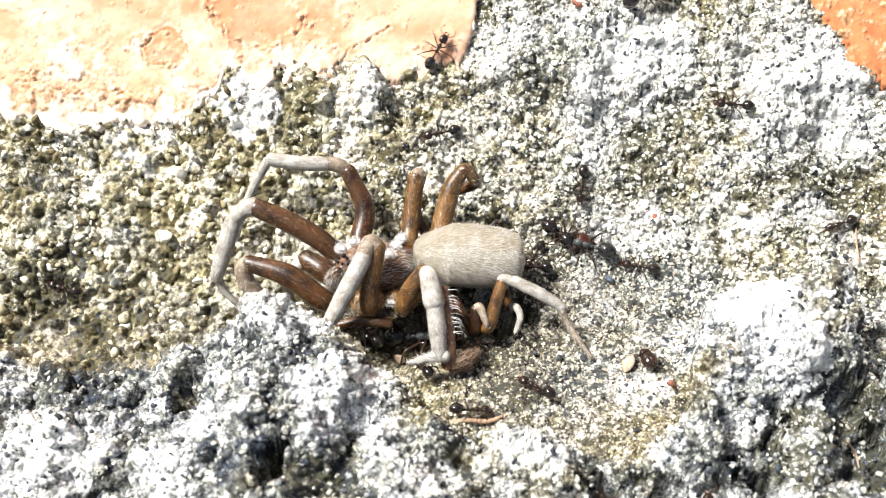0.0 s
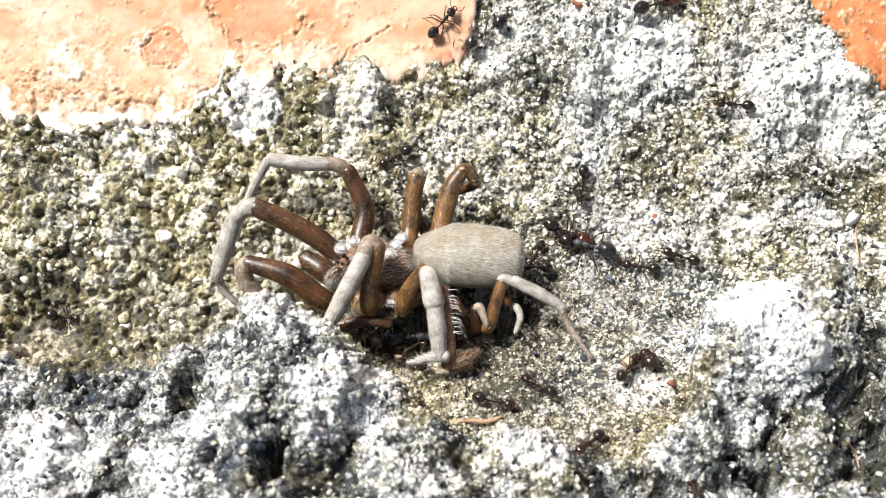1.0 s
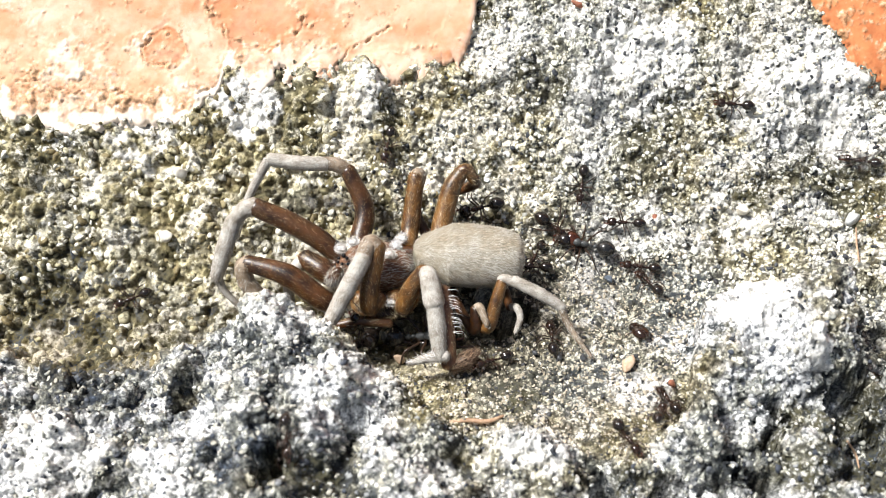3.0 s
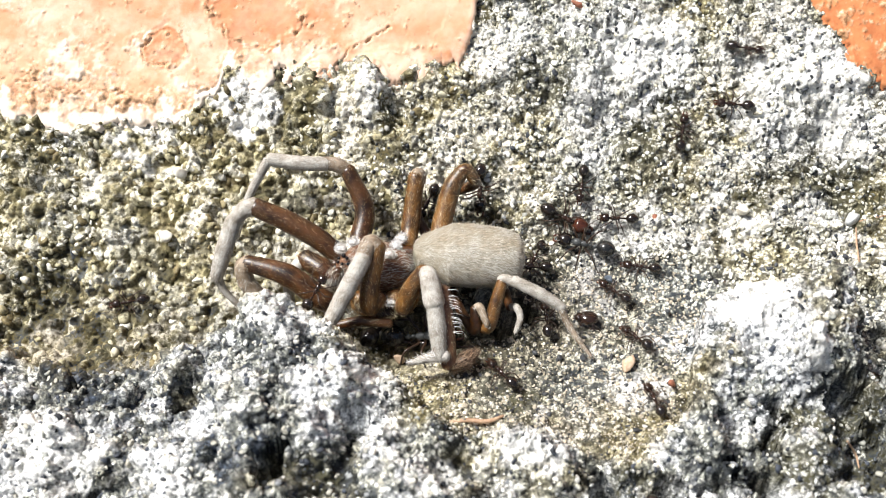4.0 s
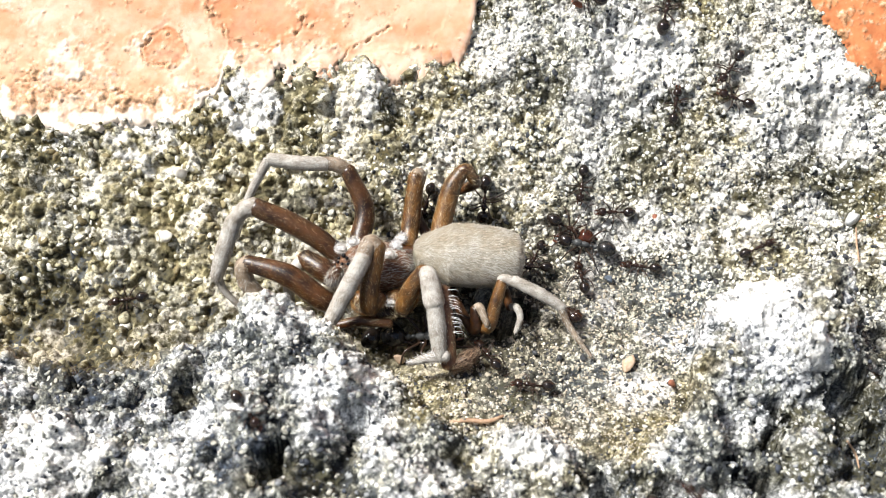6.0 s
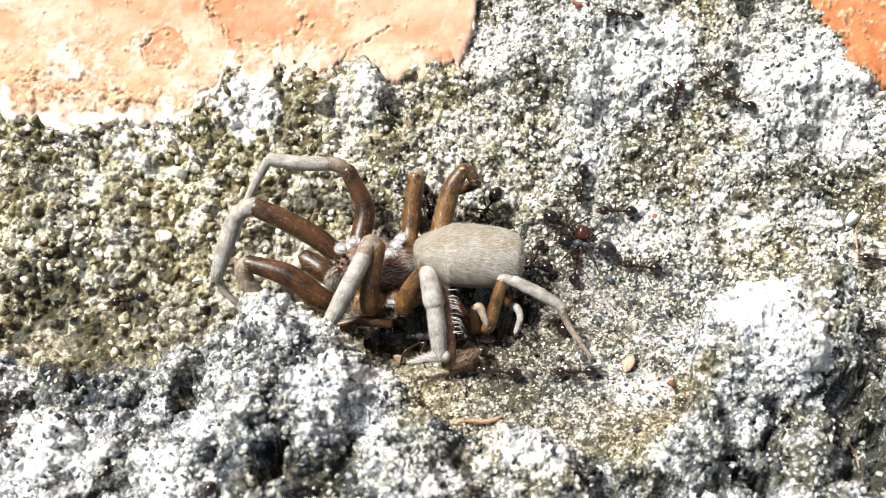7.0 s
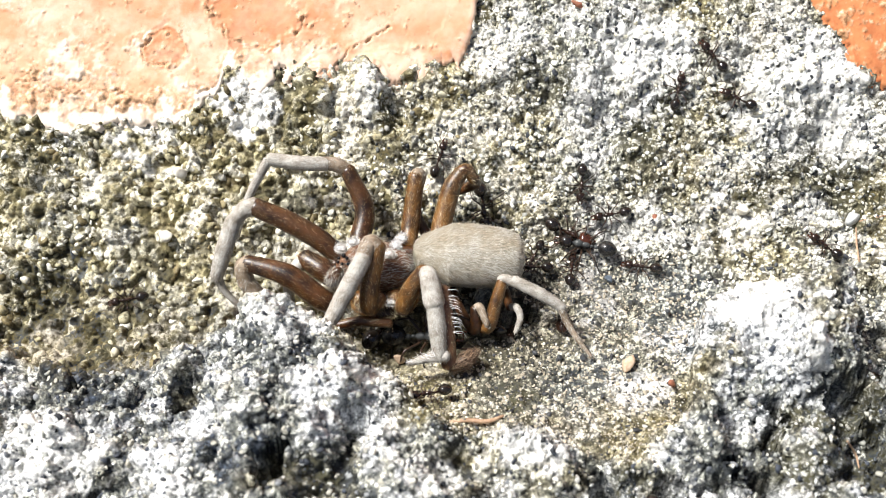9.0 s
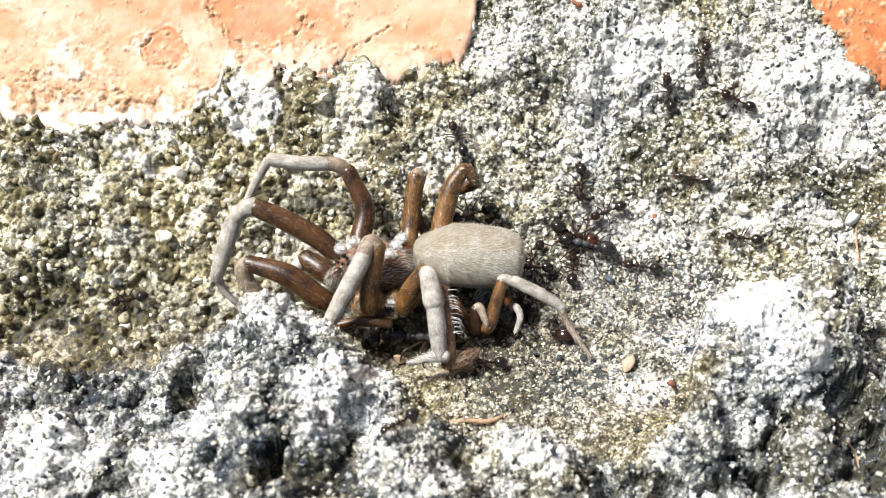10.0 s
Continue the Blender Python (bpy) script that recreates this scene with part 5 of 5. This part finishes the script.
ant(first_minor, MINOR, [(0, -0.7, 16.9, 71), (0.2, -1.4, 17.1, 84), (0.4, -1.0, 17.8, 88), (0.6, -0.7, 18.2, 79), (0.8, -0.3, 18.6, 73), (1, -0.2, 18.7, 58), (1.2, -1.1, 19.3, 73), (1.4, -0.9, 19.4, 99), (1.6, -1.0, 19.9, 126), (1.8, -1.2, 20.2, 109), (2, -0.8, 20.2, 102), (2.2, -0.7, 20.9, 100), (2.5, -0.9, 22.2, 103), (10, -1.2, 24.5, 89)], "small dark brown worker ant on orange paint")
ant(first_major, MAJOR, [(0, 18.6, 20.5, 21), (1, 19.5, 20.1, 24), (1.5, 20.2, 20.4, 25), (2, 21.2, 21.1, 27), (2.5, 22.1, 21.8, 31), (3.8, 25.9, 24.3, 29), (10, 25.9, 24.3, 29)])
ant(first_minor, MINOR, [(0, 27.4, 13.7, 172), (5, 27.4, 13.7, 171), (5.5, 27.4, 14.1, 161), (6.8, 27.8, 13.9, 142), (8, 27.6, 14.0, 148), (9, 27.8, 14.0, 144), (10, 27.7, 13.9, 143)])
ant(first_minor, MINOR, [(0, 49.9, 9.4, 177), (2.2, 49.9, 9.4, 177), (3, 39.4, 10.1, 165), (3.8, 22.4, 11.5, 86), (4.5, 22.2, 11.4, 77), (5, 21.3, 11.8, 82), (5.5, 21.4, 12.6, 85), (6.8, 21.8, 14.0, 79), (7, 21.5, 13.8, 84), (7.5, 21.6, 14.0, 99), (8, 21.2, 14.4, 104), (8.5, 21.4, 14.2, 90), (9, 21.7, 14.3, 86), (9.5, 21.1, 14.1, 102), (10, 20.9, 14.1, 104)])
ant(first_minor, MINOR, [(0, 2.7, 23.0, -0), (3.8, 5.2, 22.0, -6), (4.2, 6.4, 20.9, -13), (4.5, 10.0, 19.7, 173), (4.7, 10.6, 19.2, 150), (5, 10.6, 20.1, 165), (5.2, 12.0, 19.6, 150), (5.5, 12.6, 19.2, 142), (6.8, 15.6, 20.0, -172), (7, 17.1, 19.2, 168), (7.5, 19.9, 18.5, 160), (8, 23.4, 18.8, 132), (8.5, 24.5, 18.0, 131), (9, 25.4, 16.7, 119), (9.5, 24.6, 15.9, 83), (10, 24.2, 16.5, 81)])
ant(first_major, MAJOR, [(0, 31.1, 24.4, -159), (3.8, 29.8, 23.6, -151), (4.2, 28.0, 20.4, -156), (4.5, 25.1, 19.6, -165), (4.7, 23.5, 19.3, -172), (5, 21.4, 19.7, 179), (5.2, 19.8, 19.5, -175), (5.5, 19.4, 19.1, -153), (6.2, 21.0, 19.8, 34), (6.8, 27.7, 20.5, 36), (7, 28.8, 21.2, 35), (7.5, 30.6, 22.6, 30), (8.5, 27.5, 21.2, 38), (9, 28.2, 22.7, 22), (10, 28.2, 22.7, 22)], "big-headed ant with red head and black gaster")
ant(first_minor, MINOR, [(0, 8.1, 23.7, -5), (3.3, 13.5, 22.5, -3), (3.8, 23.5, 18.6, -6), (4, 28.0, 17.4, -13), (4.5, 33.8, 17.4, 17), (5.2, 29.5, 17.9, -128), (5.5, 28.3, 16.6, -103), (6.8, 24.9, 15.8, -147), (7, 25.7, 15.8, -140), (7.5, 24.8, 16.2, -129), (8, 27.5, 16.9, 159), (8.5, 28.8, 20.4, 30), (9, 31.9, 22.6, 44), (10, 31.9, 22.6, 44)])
ant(first_minor, MINOR, [(0, 0.1, 11.8, -166), (0.5, -2.3, 11.0, -162), (1.2, -5.0, 9.7, -134), (2, -5.5, 11.1, 139), (2.5, -5.9, 12.6, 177), (3.2, -4.7, 9.9, -70), (4, -1.3, 7.6, -106), (7.5, -1.5, 7.6, -68), (8.5, -0.7, 8.4, 83), (9, -0.6, 9.8, 85), (9.5, 0.2, 10.6, 80), (10, 1.5, 11.2, 107)])
ant(first_minor, MINOR, [(0, 53.3, 7.7, 177), (8.8, 53.3, 7.7, 177), (9.5, 37.6, 9.2, 161), (10, 23.4, 8.4, 163)])
# the sandy floor
ant(first_minor, MINOR, [(0, 8.0, -11.9, 145), (1, 8.2, -11.7, 143), (1.5, 9.1, -11.0, -167), (2, 10.2, -10.3, -153), (2.5, 9.7, -7.8, 94), (3.8, 9.4, -4.2, 90), (4.5, 8.9, -5.0, 99), (5, 8.8, -5.0, 97), (5.7, 8.3, -3.6, 106), (7, 7.7, -3.0, 102), (10, 7.7, -3.0, 102)])
ant(first_minor, MINOR, [(0, 21.0, -28.0, 120), (5.7, 21.0, -28.0, 120), (6.3, 18.5, -18.0, 120), (6.8, 14.1, -10.5, 172), (7, 11.6, -10.1, 174), (7.5, 9.2, -6.9, 136), (8, 7.9, -3.8, 105), (8.5, 7.8, -3.8, 102), (9, 6.9, -3.0, 113), (10, 6.6, -1.7, 156)])
ant(first_minor, MINOR, [(0, 3.1, -6.4, -102), (2.7, 3.1, -6.4, -102), (3.4, 6.3, -12.2, 122), (3.8, 6.1, -11.1, 129), (4, 5.1, -10.4, 130), (4.5, 4.4, -9.3, 126), (5, 3.9, -9.1, 119), (5.5, 4.0, -8.3, 123), (5.7, 4.1, -8.9, 125), (6.8, 3.0, -7.1, 105), (8.5, 3.0, -7.0, 106), (9, 3.9, -5.9, 153), (9.5, 3.8, -8.6, 169), (9.8, 3.6, -9.1, 178), (10, 3.8, -9.2, 178)])
ant(first_minor, MINOR, [(0, -1.6, -10.1, 104), (0.5, -2.3, -8.7, 115), (1, -2.6, -8.7, 131), (1.5, -3.5, -10.7, -110), (2, -5.5, -14.0, -142), (2.5, -9.3, -15.6, -156), (3.1, -11.5, -20.0, -110), (3.7, -12.0, -28.0, -95), (10, -12.0, -28.5, -95)])
ant(first_minor, MINOR, [(0, 1.9, -14.7, 12), (0.5, 3.4, -13.7, -6), (1, 4.0, -13.5, -15), (1.5, 7.4, -12.1, 10), (2, 12.6, -13.3, -7), (2.5, 12.0, -12.7, 31), (3, 14.7, -16.7, -62), (3.8, 16.5, -23.7, -62), (10, 16.5, -23.7, -62)])
ant(first_minor, MINOR, [(0, 13.4, -23.1, 80), (0.5, 11.9, -13.7, -4), (1, 11.8, -17.5, -133), (1.5, 17.3, -16.8, 68), (2, 17.9, -14.1, 82), (2.5, 17.5, -15.2, 90), (3.8, 18.7, -16.2, 90), (4, 17.5, -13.5, 106), (4.5, 14.4, -11.4, 144), (5, 11.9, -10.1, 175), (5.5, 9.6, -11.4, 179), (5.7, 8.8, -12.0, 172), (6.8, 5.2, -10.2, 173), (7, 5.0, -10.1, 171), (7.5, 4.8, -8.8, 148), (8, 4.2, -9.7, 175), (8.5, 1.0, -11.8, 172), (9, -0.8, -12.8, -171), (10, -3.0, -17.1, -156)])
ant(first_minor, MINOR, [(0, 20.2, -23.8, 83), (2.5, 19.1, -19.5, 113), (3.2, 18.4, -11.1, 106), (3.8, 17.4, -7.6, 106), (4, 17.0, -7.0, 129), (4.5, 17.8, -6.1, 96), (5, 21.2, -0.6, 85), (5.5, 22.8, 1.4, 59), (6.2, 31.5, 4.4, 13), (6.8, 43.3, 5.5, 11), (10, 47.6, 5.5, 11)])
ant(first_minor, MINOR, [(0, 44.9, 2.0, 161), (6.5, 44.9, 2.0, 161), (7, 40.6, 2.7, 169), (7.5, 34.4, 4.1, 177), (8, 34.8, 4.1, 169), (8.5, 35.1, 4.0, 163), (9, 35.7, 3.9, 136), (9.5, 29.3, 4.3, 179), (10, 28.1, 4.4, 171)])
# in the hollow beneath the spider
ant(first_black, 1.85, [(0, -5.2, -3.5, 48), (1, -5.3, -3.5, 52), (1.5, -5.2, -3.6, 52), (2, -5.4, -3.9, 67), (2.5, -5.3, -3.5, 52), (4, -5.2, -3.5, 45), (5, -5.3, -3.4, 45), (7, -5.1, -3.6, 54), (8, -5.1, -3.6, 49), (10, -5.3, -3.7, 53)], "glossy black ant biting the spider from below", 0.3)
ant(captive, 2.3, [(0, -1.9, -5.0, -5), (5, -1.9, -5.0, -5), (10, -1.9, -5.0, -8)], "big dark ant with grey gaster wedged under the spider", 0.2)
# along the groove
ant(first_minor, MINOR, [(0, -34.8, 1.5, 162), (0.5, -35.7, -0.0, -177), (1, -35.4, -0.4, -10), (2, -26.6, 2.0, 41), (2.5, -27.9, 1.1, -148), (4, -28.8, 0.2, -167), (4.5, -28.9, 0.4, -169), (7, -28.9, 0.4, -166), (10, -28.9, 0.4, -165)])
ant(first_minor, MINOR, [(0, -7.3, -3.2, -164), (3, -7.9, -6.6, -100), (3.8, -16.4, -9.4, 154), (4, -19.5, -5.5, 120), (4.5, -24.7, -3.4, -177), (5, -28.7, -4.8, 173), (5.5, -30.0, -5.0, 166), (6.8, -35.4, -12.1, -144), (7.5, -38.3, -14.9, -165), (10, -38.3, -14.9, -165)])
ant(first_minor, MINOR, [(0, -40.2, -17.4, 20), (6.8, -37.7, -17.4, 40), (7.5, -32.1, -14.8, -10), (8, -32.9, -5.7, 47), (8.5, -30.6, -4.9, -28), (9, -24.7, -7.3, -46), (9.5, -23.9, -7.4, -38), (10, -24.3, -7.5, -42)])
ant(first_minor, MINOR, [(0, -2.6, -5.6, 170), (7.2, -2.6, -5.6, 170), (7.6, -5.2, -6.4, -150), (8, -8.3, -10.6, 170), (8.4, -11.8, -11.3, 175), (8.8, -16.4, -9.7, 140), (9.1, -17.6, -6.5, 105), (9.5, -19.8, -0.4, 52), (9.8, -19.1, -0.0, 24), (10, -17.6, -4.7, -65)])


def build_beetle():
    beetle = tagged(new("beetle"), "tiny glossy chestnut-brown beetle with rounded wing cases", "beetle")
    for s in (1, -1):
        def half(p, s=s):
            q = p.copy()
            q[:, 1] = np.where(q[:, 1] * s < 0, 0.004 * s, q[:, 1])
            q[:, 2] = np.maximum(q[:, 2], -0.25)
            q[:, 1] *= 1 + 0.02 * np.cos(p[:, 2] * 40)
            return q
        part("wing_case", ball((-0.15, 0.01 * s, 0.34), (0.82, 0.62, 0.46), None, 28, 18, half), ANT_BROWN, beetle)
    part("neck_shield", ball((0.62, 0, 0.32), (0.30, 0.48, 0.34), None, 18, 12), ANT_BROWN, beetle)
    h = part("head", ball((0.86, 0, 0.26), (0.20, 0.27, 0.20), None, 14, 10), ANT_BLACK, beetle)
    for s in (1, -1):
        part("antenna", tube([(0.95, 0.12 * s, 0.3), (1.15, 0.3 * s, 0.32), (1.3, 0.34 * s, 0.3)], [0.03, 0.025, 0.04], 6, 3), LIMB, h)
        for x0, fx in ((0.5, 0.35), (0.2, 0.0), (-0.2, -0.4)):
            part("leg", tube([(x0, 0.3 * s, 0.14), (x0 + fx * 0.5, 0.7 * s, 0.2), (x0 + fx, 0.9 * s, -0.1)], [0.06, 0.05, 0.03], 6, 3), LIMB, beetle)
    return beetle


beetle = build_beetle()
BEETLE_WAY = [(0, 17.6, -8.9, 113), (1.5, 17.7, -8.9, 115), (2, 17.6, -9.3, 139), (2.5, 19.0, -6.0, 72), (3.2, 16.6, -5.8, 145), (3.8, 15.7, -4.5, 155), (4, 12.7, -4.5, 168), (4.5, 11.6, -4.5, 159), (5, 12.0, -3.5, 162), (5.5, 12.0, -3.5, 162), (6.8, 10.9, -4.8, 80), (8, 10.8, -4.7, 79), (9, 10.8, -4.6, 82), (9.5, 10.8, -5.0, 152), (10, 10.6, -5.7, 156)]
beetle.scale = (1.08, 1.08, 1.08)


def clamber(ob, rows):
    """A way over the spider's leg: seconds, place of the head and of the gaster in millimetres."""
    poses = []
    for t, head, tail in rows:
        f = (Vector(head) - Vector(tail)).normalized()
        up = Vector((0, -0.55, 0.83))
        up = (up - f * up.dot(f)).normalized()
        m = Matrix((f, up.cross(f), up)).transposed().to_4x4()
        m.translation = (Vector(head) * 0.5 + Vector(tail) * 0.5) * MM
        poses.append((t, m))
    walk(ob, poses)


climber = tagged(copy_thing(first_minor, Matrix()), "small dark worker ant climbing over the spider's leg")
climber.scale = (MINOR, MINOR, MINOR)
CLIMB = [(0.0, (-7.1, -6.0, -3.7), (-6.1, -6.5, -4.5)), (3.0, (-7.4, -5.9, -3.0), (-6.6, -6.5, -4.3)), (3.6, (-8.9, -5.1, -0.3), (-8.9, -6.2, -2.0)),
         (4.0, (-10.4, -5.0, 0.6), (-11.2, -5.8, -0.5)), (4.5, (-12.3, -5.0, 0.2), (-13.4, -5.8, -1.3)), (4.75, (-15.8, -8.9, 2.2), (-15.0, -8.0, 2.1)), (5.0, (-18.2, -11.6, -1.0), (-17.1, -10.7, -0.6)),
         (5.5, (-13.6, -15.1, 1.0), (-14.8, -14.4, 1.1)), (6.9, (-18.2, -22.9, -3.7), (-17.4, -22.0, -2.7)), (7.6, (-18.4, -27.4, -3.9), (-17.8, -26.4, -3.7)), (10.0, (-18.4, -27.4, -3.9), (-17.8, -26.4, -3.7))]


def motions():
    clamber(climber, CLIMB)
    for ob, rows, scale, lift in ANTS:
        march(ob, rows, scale, lift)
    march(beetle, BEETLE_WAY, 1.0)


motions()
